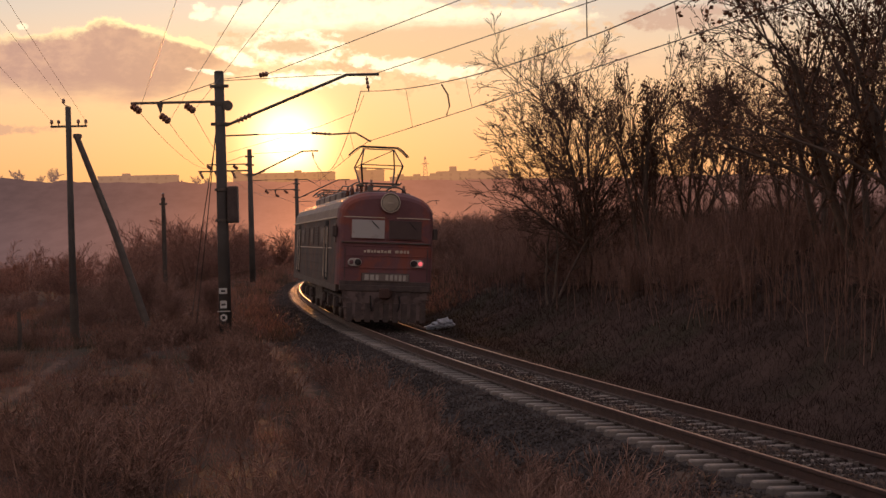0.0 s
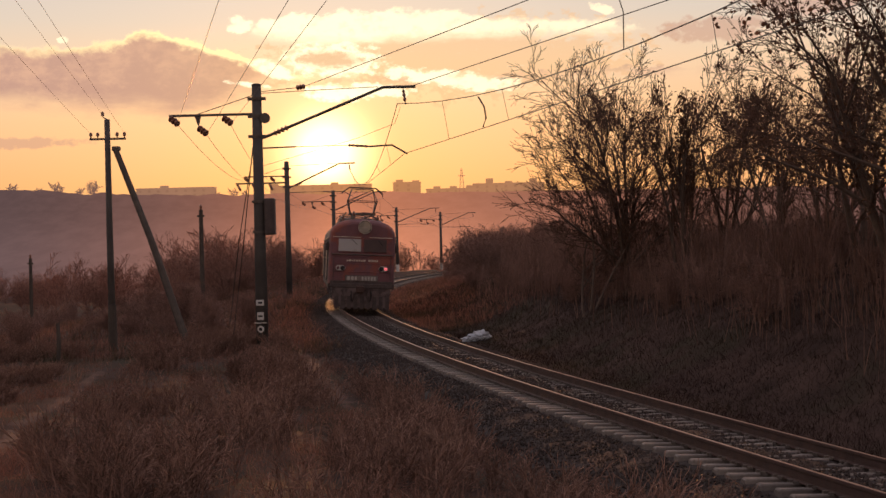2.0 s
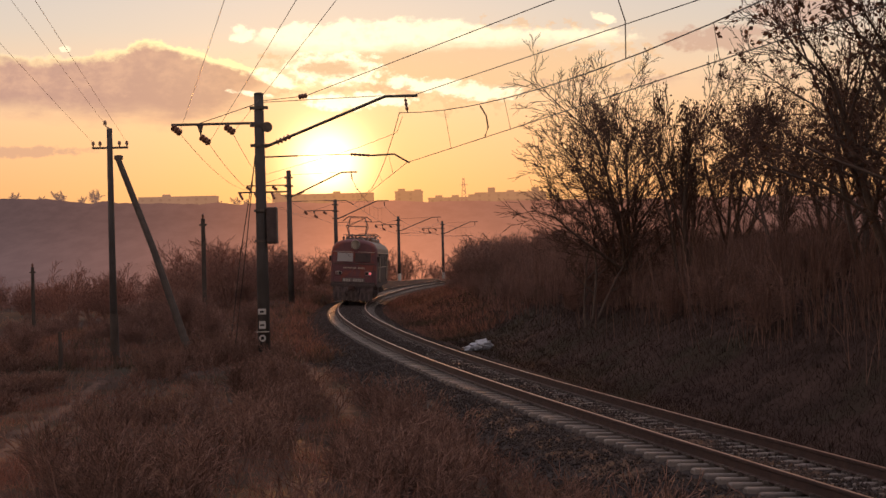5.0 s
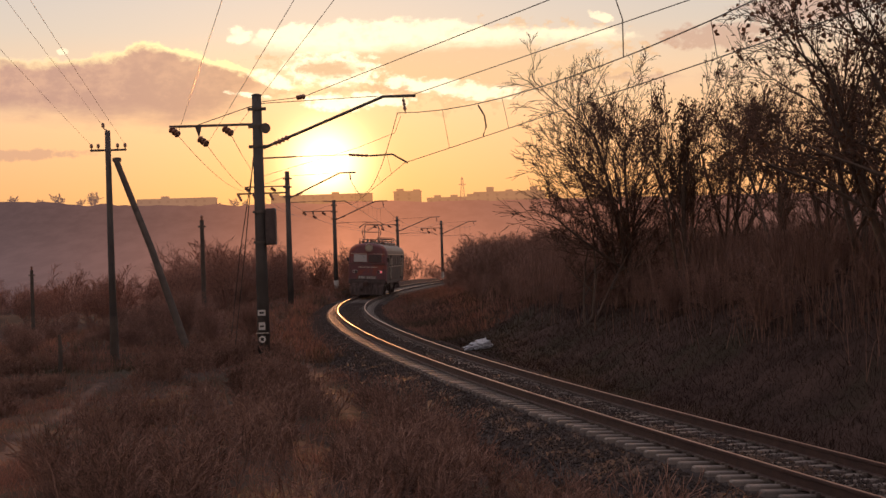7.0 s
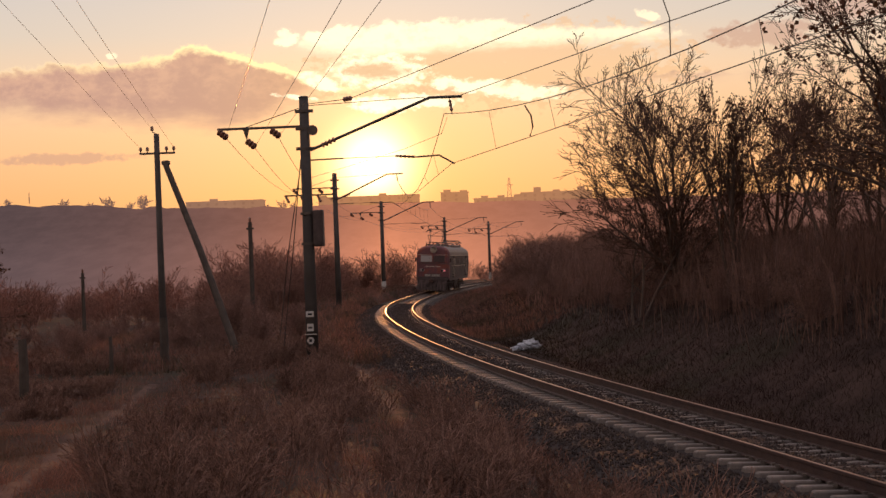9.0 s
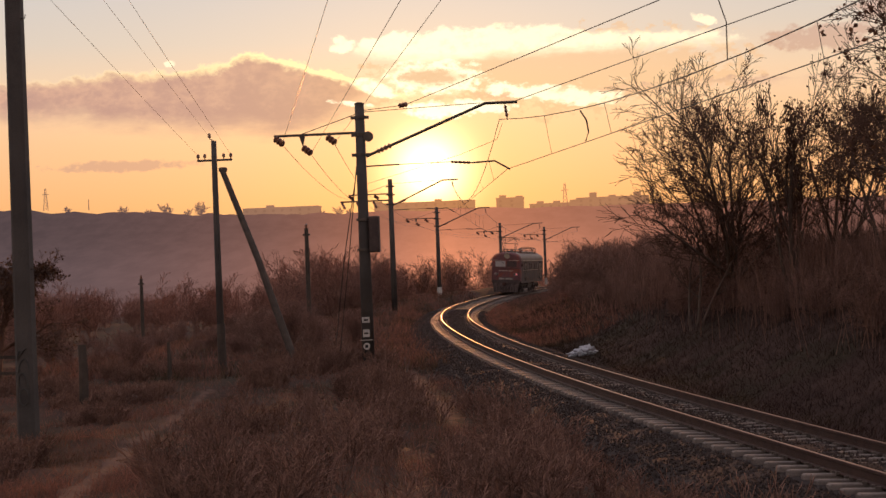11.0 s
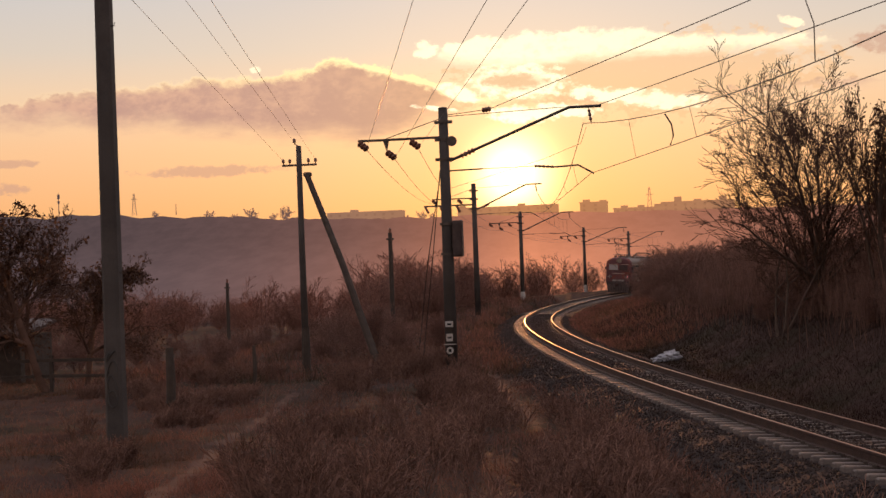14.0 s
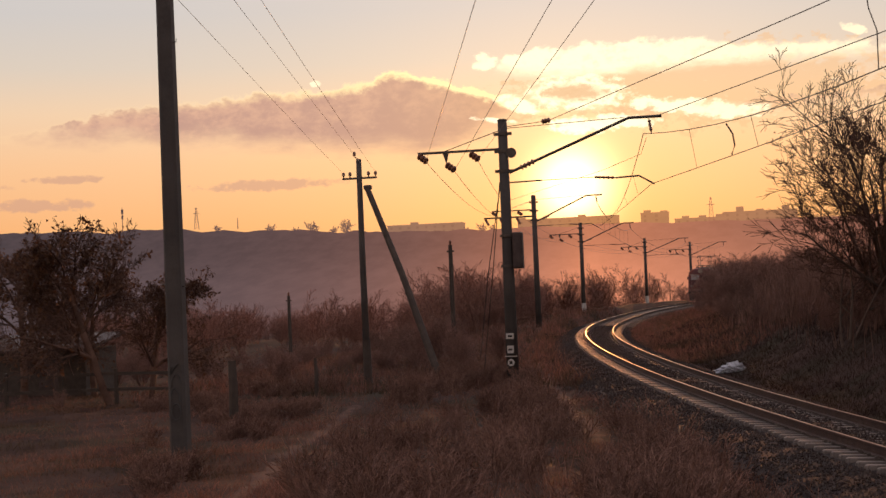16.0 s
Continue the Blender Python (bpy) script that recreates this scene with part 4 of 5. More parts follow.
def mast_at(x, y, top, full):
    """A spun concrete mast of the overhead line. Its arm for the feeder points away from the track, the cantilever over it."""
    base = ground_at(x, y) - 0.1
    toward = Vector((np.interp(y, LY, LX) - x, 0, 0))
    m = thing("overhead_line_mast", (x, y, base), "tall tapered concrete mast with steel cantilever beside the track" if full else "slim concrete line mast with cantilever in evening haze", "mast", "masts of the overhead line")
    h = top - base
    z0 = -base
    tilt = 0.0
    r0, r1 = 0.21, 0.155
    part("pole", Shape().tube([(0, 0, 0), (0, 0, h * 0.5), (0, 0, h)], [r0, (r0 + r1) / 2, r1], 16), CONCRETE, m, smooth=True)
    part("cap", Shape().lathe([(0, r1 + 0.01), (0.04, r1 + 0.01), (0.07, r1 * 0.6)], (0, 0, 1), (0, 0, h - 0.02), 16), CONCRETE, m)
    for z in (7.9, 7.32, 6.66):
        part("clamp", Shape().lathe([(-0.05, r1 + 0.035), (0.05, r1 + 0.035)], (0, 0, 1), (0, 0, z + z0 - (8.35 - top)), 14).box(-0.30, 0.30, -0.05, 0.05, z + z0 - (8.35 - top) - 0.05, z + z0 - (8.35 - top) + 0.05), STEEL, m)
    d = -(8.35 - top) + z0
    reach = toward.x
    part("cantilever", Shape().tube([(0.17, 0, 6.60 + d), (reach - 0.75, 0, 8.18 + d), (reach + 0.32, 0, 8.18 + d)], 0.05, 8), STEEL, m, "inclined tubular cantilever")
    part("stay_rod", Shape().tube([(0.15, 0, 8.08 + d), (1.4, 0, 8.12 + d), (reach - 0.9, 0, 8.2 + d)], 0.012, 5), STEEL, m)
    part("strut", Shape().tube([(0.17, 0, 6.27 + d), (1.25, 0, 6.29 + d)], 0.028, 6), STEEL, m)
    arm = part("registration_arm", Shape().tube([(reach - 1.25, 0, 6.24 + d), (reach - 0.5, 0, 6.27 + d), (reach, 0, 5.97 + d)], 0.032, 6), STEEL, m)
    part("arm_rod", Shape().tube([(1.25, 0, 6.29 + d), (reach - 1.95, 0, 6.30 + d)], 0.012, 5), STEEL, m)
    part("insulator", insulator(Shape(), (reach - 1.95, 0, 6.30 + d), (reach - 1.25, 0, 6.24 + d), 0.05), PORCELAIN, arm)
    hang = part("hanger", Shape().tube([(reach - 0.1, 0, 8.15 + d), (reach - 0.02, 0, 7.6 + d)], 0.014, 5), STEEL, m)
    part("insulator", insulator(Shape(), (reach - 0.09, 0, 8.08 + d), (reach - 0.03, 0, 7.66 + d), 0.06), PORCELAIN, hang)
    part("cantilever_insulator", insulator(Shape(), (0.55, 0, 6.74 + d), (1.05, 0, 6.95 + d), 0.10), PORCELAIN, m)
    part("arm_stay", Shape().tube([(-0.12, 0, 8.02 + d), (-1.95, 0, 7.44 + d)], 0.014, 5), STEEL, m)
    side = -2.9
    fa = part("feeder_arm", Shape().box(side, -0.1, -0.04, 0.04, 7.36 + d, 7.44 + d, 0.01), STEEL, m, "horizontal steel feeder arm")
    part("gusset", Shape().sweep([[(-2.05, q, 7.36 + d), (-1.85, q, 7.36 + d), (-1.93, q, 7.0 + d)] for q in (-0.03, 0.03)]), STEEL, fa)
    for ix, iz in ((-2.85, 7.32), (-1.92, 6.98), (-1.10, 7.30)):
        q = part("insulator", insulator(Shape(), (ix, 0, iz + d), (ix + 0.32, -0.25, iz - 0.24 + d), 0.125), PORCELAIN, fa)
    if full:
        box = part("switch_box", Shape().box(0.18, 0.52, -0.22, 0.22, 3.40 + z0, 4.60 + z0, 0.03), DIRTY, m, "dark steel switch box")
        part("box_door", Shape().box(0.22, 0.48, -0.24, -0.22, 3.46 + z0, 4.54 + z0, 0.008), DIRTY, box)
        for q in (3.5, 4.5):
            part("box_band", Shape().lathe([(-0.04, 0.24), (0.04, 0.24)], (0, 0, 1), (0, 0, q + z0), 14), STEEL, box)
        part("pulley", Shape().lathe([(-0.05, 0.17), (-0.02, 0.17), (0, 0.12), (0.02, 0.17), (0.05, 0.17)], (0, 1, 0), (0.27, -0.1, 7.25 + d), 16), STEEL, m)
        part("low_arm", Shape().box(-0.75, 0.95, -0.03, 0.03, 5.08 + z0, 5.13 + z0), STEEL, m)
        for ix in (-0.7, -0.2, 0.35):
            part("small_insulator", insulator(Shape(), (ix, -0.02, 5.08 + z0), (ix + 0.12, -0.1, 4.86 + z0), 0.05), PORCELAIN, m)
        for q in (0.0, 0.16):
            part("guy_wire", Shape().tube([(-0.16, -0.05, 6.3 + d - q), (-0.55 - q, 0.1, 3.2 + z0), (-1.05 - q, 0.3, 0.15)], 0.016, 5), WIRE, m)
        yy = -0.215
        for k, (z, w, hh) in enumerate(((1.18, 0.26, 0.19), (0.74, 0.22, 0.25), (0.31, 0.22, 0.20))):
            if k == 2:
                pl = part("sign_plate", Shape().lathe([(0, 0.115), (0.012, 0.115)], (0, -1, 0), (-0.02, yy - 0.01, z + z0), 20), ENAMEL, m, "round white enamel plate")
                part("mark", Shape().box(-0.07, 0.03, yy - 0.03, yy - 0.022, z + z0 - 0.05, z + z0 + 0.05, 0.004), INK, pl)
            else:
                pl = part("sign_plate", Shape().box(-0.02 - w / 2, -0.02 + w / 2, yy - 0.02, yy - 0.004, z + z0 - hh / 2, z + z0 + hh / 2, 0.006), ENAMEL, m, "small white enamel plate")
                part("mark", Shape().box(-0.09, 0.05, yy - 0.026, yy - 0.02, z + z0 - 0.035, z + z0 + 0.03), INK if k == 0 else CONCRETE, pl)
        part("sign_bar", Shape().box(-0.22, 0.20, yy - 0.02, yy - 0.004, 0.50 + z0, 0.53 + z0, 0.004), ENAMEL, m)
    elif y > 120:
        part("foot_paint", Shape().tube([(0, 0, 0.0), (0, 0, 0.95)], [r0 + 0.006, r0 + 0.002], 16), ENAMEL, m, "worn white painted foot")
    return m


MASTS = [(-5.98, 47.0, 8.34), (-10.42, 97.0, 8.95), (-9.86, 131.0, 8.35), (-5.45, 174.0, 7.95), (-0.1, 199.0, 7.9)]
for k, (x, y, top) in enumerate(MASTS):
    mast_at(x, y, top, k == 0)


def wire(name, pts, r, label):
    return whole(name, Shape().tube(pts, r, 5), WIRE, label, "wire", "wires of the overhead line")


def build_wires():
    # contact wire and the carrying cable over the line, mast to mast; the first span comes from over the camera's side
    con, mess = [(8.9, 5.6, 5.95), (-1.15, 47.0, 5.97)], [(8.9, 5.6, 7.8), (-1.35, 47.0, 7.62)]
    for x, y, top in MASTS[1:]:
        c = float(np.interp(y, LY, LX))
        con.append((c, y, 5.97 - (8.35 - top)))
        mess.append((c, y, 7.6 - (8.35 - top)))
    cp, mp = [], []
    for k in range(len(con) - 1):
        cp += sagging(con[k], con[k + 1], 0.03)[(1 if k else 0):]
        span = (Vector(con[k + 1]) - Vector(con[k])).length
        mp += sagging(mess[k], mess[k + 1], 1.22 * (span / 43) ** 2)[(1 if k else 0):]
    cw = thing("contact_wire", (0, 0, 0), "copper contact wire hung from droppers over the track", "wire", "wires of the overhead line")
    part("wire", Shape().tube(cp, 0.011, 5), WIRE, cw)
    wire("carrying_cable", mp, 0.013, "sagging carrying cable above the contact wire")
    for k in range(len(con) - 1):
        n = 7
        span = (Vector(con[k + 1]) - Vector(con[k])).length
        for i in range(1, n):
            t = i / n
            a = Vector(con[k]).lerp(Vector(con[k + 1]), t)
            b = Vector(mess[k]).lerp(Vector(mess[k + 1]), t)
            part("dropper", Shape().tube([a - Vector((0, 0, 0.12 * t * (1 - t))), b - Vector((0, 0, 4.88 * (span / 43) ** 2 * t * (1 - t)))], 0.006, 4), WIRE, cw)
    part("jumper", Shape().tube([(1.05, 37.5, 6.78), (1.20, 37.4, 6.5), (1.24, 37.4, 6.2), (1.16, 37.5, 5.97)], 0.022, 5), WIRE, cw, "thick connecting jumper")
    # two feeders that leave the mast across the line
    wire("feeder_cable", sagging((-0.83, 47, 8.2), (9.2, 21.3, 8.2), 0.0), 0.013, "feeder cable leaving the cantilever's end")
    f = thing("feeder_cable", (0, 0, 0), "feeder cable with an insulator near the mast", "wire", "wires of the overhead line")
    part("wire", Shape().tube([(-5.85, 47, 8.12), (-4.45, 47.0, 8.24), (2.4, 30.3, 8.2), (6.3, 20.6, 8.2)], 0.012, 5), WIRE, f)
    part("insulator", insulator(Shape(), (-4.65, 47, 8.22), (-4.35, 46.8, 8.24), 0.09), PORCELAIN, f)
    part("drop_lead", Shape().tube([(3.45, 27.7, 8.2), (3.5, 27.7, 7.75), (3.62, 27.6, 7.3), (3.6, 27.5, 6.55)], 0.012, 5), WIRE, f)
    wire("stay_wire", [(-1.25, 47, 7.5), (-1.5, 48.5, 7.1), (-3.0, 52, 6.9), (-9.0, 70, 7.0)], 0.008, "slack wire running on from the hanger")
    # three lines on the feeder arms
    for k, (ox, oz) in enumerate(((-2.6, 7.1), (-1.65, 6.74), (-0.85, 7.06))):
        a = (MASTS[0][0] + ox, 46.8, oz)
        wire("line_wire", sagging(((0.73, 1.93, 2.68)[k], 4.0, oz + 0.2 + 0.3 * (k == 1)), a, 0.05, 20), 0.006, "thin aluminium wire of the feeder arm")
        for j in range(len(MASTS) - 1):
            b = (MASTS[j + 1][0] + ox, MASTS[j + 1][1], oz - (8.35 - MASTS[j + 1][2]))
            wire("line_wire", sagging(a, b, 0.5), 0.009, "thin aluminium wire of the feeder arm")
            a = b


build_wires()


def build_poles():
    x, y = -11.62, 50.0
    b = ground_at(x, y) - 0.1
    p = thing("utility_pole", (x, y, b), "weathered grey utility pole with cross-arm and slanting brace", "pole")
    h = 7.62 - b
    part("pole", Shape().tube([(0.02, 0, 0), (0, 0, h * 0.5), (0, 0, h)], [0.135, 0.115, 0.095], 10), CONCRETE, p, smooth=True)
    part("foot", Shape().tube([(0.02, 0, 0), (0.02, 0, 1.7)], [0.16, 0.14], 10), WOOD, p, "dark stub at the foot")
    ca = part("crossarm", Shape().box(-0.62, 0.64, -0.05, 0.05, 6.90 - b, 6.97 - b, 0.01), STEEL, p)
    for ix in (-0.58, -0.34, 0.34, 0.60):
        part("insulator", Shape().lathe([(0, 0.02), (0.06, 0.025), (0.08, 0.06), (0.16, 0.055), (0.2, 0.03)], (0, 0, 1), (ix, 0, 6.97 - b), 10), PORCELAIN, ca)
    part("top_pin", Shape().tube([(0, 0, h), (-0.14, 0, h + 0.08), (-0.15, 0, h + 0.16)], 0.02, 5).lathe([(0.12, 0.06), (0.24, 0.055), (0.28, 0.03)], (0, 0, 1), (-0.15, 0, h), 10), PORCELAIN, p)
    part("brace", Shape().tube([(0.30, -0.1, 6.55 - b), (1.75, -1.6, 3.4 - b), (3.35, -3.2, 0.0)], [0.10, 0.115, 0.13], 10), WOOD, p, "slanting wooden brace")
    part("brace_cap", Shape().box(0.18, 0.46, -0.2, 0.02, 6.50 - b, 6.66 - b, 0.03), STEEL, p)
    for k, (ix, iz) in enumerate(((-0.58, 7.12), (-0.15, 7.78), (0.60, 7.12))):
        whole("line_wire", Shape().tube(sagging((x + ix, y, iz), ((-4.44, -4.19, -3.28)[k], 4.0, iz), 0.04, 18), 0.0045, 4), WIRE, "thin wire of the utility pole", "wire", "wires of the utility pole")
    # large concrete pole nearer by
    x, y = -9.36, 25.0
    b = ground_at(x, y) - 0.1
    q = thing("concrete_pole", (x, y, b), "tall grey concrete pole with dark spray-painted scrawl", "pole")
    rings = []
    for z, w in ((0, 0.165), (3.5, 0.155), (7.5, 0.142), (10.6, 0.13)):
        c = 0.05
        rings.append([(sx * (w - (c if k else 0)), sy * (w - (0 if k else c)), z) for sx, sy, k in ((-1, -1, 1), (1, -1, 1), (1, -1, 0), (1, 1, 0), (1, 1, 1), (-1, 1, 1), (-1, 1, 0), (-1, -1, 0))])
    part("shaft", Shape().sweep(rings), CONCRETE, q)
    for k, (z, w, h, turns) in enumerate(((0.92, 0.085, 0.15, 6.2), (1.22, 0.09, 0.13, 4.6), (1.48, 0.10, 0.12, 4.0), (1.70, 0.10, 0.09, 3.4))):
        pts = [(w * math.sin(t + k * 0.8), -0.172, z + h * math.cos(t * (1.0 if k == 0 else 1.6) + k * 2.1)) for t in np.linspace(0, turns, 22)]
        part("scrawl", Shape().tube(pts, 0.014, 4), SPRAY, q, "looping dark spray paint")
    for z, sx in ((3.25, -1), (3.2, 1), (7.7, 1)):
        part("bolt", Shape().tube([(sx * 0.14, -0.05, z), (sx * 0.22, -0.08, z), (sx * 0.23, -0.08, z + 0.06)], 0.014, 5), STEEL, q)
    # small poles and posts further back
    for x, y, h, lab in ((-22.5, 78, 4.0, "short wooden pole with a small cross-piece"), (-10.6, 63, 5.2, "short wooden pole among bushes")):
        b = ground_at(x, y)
        s = thing("wooden_pole", (x, y, b), lab, "pole")
        part("pole", Shape().tube([(0, 0, -0.2), (0, 0, h)], [0.11, 0.09], 8), WOOD, s)
        part("cap", Shape().box(-0.16, 0.16, -0.06, 0.06, h - 0.32, h - 0.24), STEEL, s)
        part("insulator", Shape().lathe([(0, 0.05), (0.18, 0.06), (0.24, 0.03)], (0, 0, 1), (0.0, 0, h - 0.02), 8), PORCELAIN, s)
    for x, y, h, w in ((-11.9, 44, 1.25, 0.07), (-11.0, 33, 1.55, 0.12)):
        b = ground_at(x, y)
        s = whole("wooden_post", Shape().tube([(0, 0, -0.2), (0.02, 0, h * 0.6), (0, 0.01, h)], [w, w * 0.95, w * 0.8], 8), WOOD, "old dark wooden post in the grass", "post", at=Matrix.Translation((x, y, b)))


build_poles()


def build_bag():
    x, y = 1.22, 52.0
    b = ground_at(x, y) - 0.02
    bag = thing("plastic_bag", Matrix.Translation((x, y, b)) @ Matrix.Diagonal((0.72, 0.72, 0.72, 1)), "crumpled white plastic sack lying beside the track", "bag")
    rng = np.random.RandomState(2)
    for nm, ox, sx, sz, seed in (("sack", 0.12, 0.52, 0.30, 1.0), ("flap", -0.42, 0.36, 0.14, 4.0)):
        nu, nv = 22, 12
        sh = Shape()
        rings = []
        for i in range(nv + 1):
            ph = math.pi * (0.04 + 0.92 * i / nv)
            ring = []
            for j in range(nu):
                th = 2 * math.pi * j / nu
                d = Vector((math.sin(ph) * math.cos(th), math.sin(ph) * math.sin(th), math.cos(ph)))
                k = 1 + 0.55 * noise.noise(d * 2.3 + Vector((seed, 0, 0))) + 0.25 * noise.noise(d * 6 + Vector((0, seed, 0)))
                ring.append((ox + d.x * sx * k, d.y * 0.32 * k, max(0.0, sz * 0.75 + d.z * sz * k)))
            rings.append(ring)
        part(nm, sh.sweep(rings), PLASTIC, bag)


build_bag()


# ---------------------------------------------------------------- plants
def prisms(segs, sides=3):
    """Thin tapered bars for rows of x0 y0 z0 x1 y1 z1 r0 r1: points and faces."""
    q = np.asarray(segs, float)
    a, b, r0, r1 = q[:, :3], q[:, 3:6], q[:, 6], q[:, 7]
    d = b - a
    d /= np.linalg.norm(d, axis=1)[:, None] + 1e-9
    ref = np.where(np.abs(d[:, 2:3]) < 0.9, [[0, 0, 1.0]], [[1.0, 0, 0]])
    u = np.cross(d, ref)
    u /= np.linalg.norm(u, axis=1)[:, None] + 1e-9
    w = np.cross(d, u)
    n = len(q)
    v = np.empty((n, 2 * sides, 3))
    for k in range(sides):
        c, s = math.cos(6.2832 * k / sides), math.sin(6.2832 * k / sides)
        off = c * u + s * w
        v[:, k] = a + off * r0[:, None]
        v[:, sides + k] = b + off * r1[:, None]
    f = np.array([(k, (k + 1) % sides, sides + (k + 1) % sides, sides + k) for k in range(sides)])
    return v.reshape(-1, 3), (f[None] + 2 * sides * np.arange(n)[:, None, None]).reshape(-1, 4)


def limbs(rng, height, stems, depth, spread, up, thick, kids=2.2, fine=0.0022, bend=0.13):
    """Branches of a bare tree or bush, by order, and the twig ends."""
    by_order = [[] for _ in range(depth + 1)]
    ends = []

    def branch(p, d, length, r, order):
        n = 5 if order < 2 else 4 if order < depth else 3
        step = length / n
        r_end = max(r * (0.45 if order < depth else 0.4), fine)
        for i in range(n):
            d = d + rng.normal(0, bend if order else bend * 0.55, 3) + np.array([0, 0, up * (0.5 if order else 0.3)])
            d /= np.linalg.norm(d)
            q = p + d * step
            ra, rb = r + (r_end - r) * i / n, r + (r_end - r) * (i + 1) / n
            by_order[order].append((*p, *q, ra, rb))
            p = q
            if order < depth and (i >= 1 or order or stems > 3):
                for _ in range(int(kids + rng.rand())):
                    t = rng.normal(0, 1, 3)
                    t -= d * (t @ d)
                    t /= np.linalg.norm(t) + 1e-9
                    k = rng.uniform(0.45, 1.0) * spread
                    branch(p, (d + t * k) / np.linalg.norm(d + t * k), length * rng.uniform(0.42, 0.66) * (1 - 0.3 * i / n), max(rb * rng.uniform(0.5, 0.68), fine), order + 1)
        ends.append(p)

    for k in range(stems):
        a = rng.rand() * 6.283
        lean = 0.0 if stems == 1 else rng.uniform(0.1, 0.42) * spread
        branch(np.array([0.12 * math.cos(a) * (stems > 1), 0.12 * math.sin(a) * (stems > 1), -0.15]), np.array([lean * math.cos(a), lean * math.sin(a), 1.0]), height * rng.uniform(0.55, 0.72), thick * rng.uniform(0.7, 1.0), 0)
    return by_order, np.array(ends)


def leaves(rng, ends, count, size):
    """Small curled leaves hanging at twig ends: two triangles each."""
    i = rng.randint(0, len(ends), count)
    c = ends[i] + rng.normal(0, 0.07, (count, 3))
    a = rng.normal(0, 1, (count, 3))
    a[:, 2] -= 0.8
    a /= np.linalg.norm(a, axis=1)[:, None]
    b = np.cross(a, rng.normal(0, 1, (count, 3)))
    b /= np.linalg.norm(b, axis=1)[:, None] + 1e-9
    s = size * rng.uniform(0.6, 1.3, (count, 1))
    fold = np.cross(a, b) * s * 0.25
    v = np.stack([c, c + a * s * 0.5 + b * s * 0.35 + fold, c + a * s, c + a * s * 0.5 - b * s * 0.35 + fold], 1).reshape(-1, 3)
    f = (np.array([(0, 1, 2), (0, 2, 3)])[None] + 4 * np.arange(count)[:, None, None]).reshape(-1, 3)
    return v, f


def plant(name, seed, height, stems, depth, spread, up, thick, leaf, label, category, group, kids=2.2, leaf_size=0.09, fine=0.0022, bend=0.13, wood=None, twig=None):
    """A bare or withered plant: trunk and limbs, crown of twigs, leaves."""
    rng = np.random.RandomState(seed)
    orders, ends = limbs(rng, height, stems, depth, spread, up, thick, kids, fine, bend)
    top = max(ends[:, 2].max(), 0.1)
    k = height / top
    ob = thing(name, (0, 0, 0), label, category, group)
    cut = 2 if depth > 1 else 1
    main = np.array([s for o in orders[:cut] for s in o])
    twigs = np.array([s for o in orders[cut:] for s in o])
    for rows in (main, twigs):
        rows[:, :6] *= k
    v, f = prisms(main, 6)
    part("trunk", soft_mesh("trunk", v, f, wood or BARK), BARK, ob)
    twig = twig or TWIG
    v, f = prisms(twigs, 3)
    part("crown", soft_mesh("crown", v, f, twig, smooth=False), twig, ob)
    if leaf:
        v, f = leaves(rng, ends * k, leaf, leaf_size)
        part("leaves", soft_mesh("leaves", v, f, LEAF, smooth=False), LEAF, ob)
    return ob


def stand(ob, x, y, size=1.0, turn=0.0, first=False):
    m = Matrix.Translation((x, y, ground_at(x, y) - 0.05)) @ Matrix.Rotation(turn, 4, "Z") @ Matrix.Diagonal((size, size, size, 1))
    if first:
        ob.matrix_world = m
        return ob
    return copy_thing(ob, m)


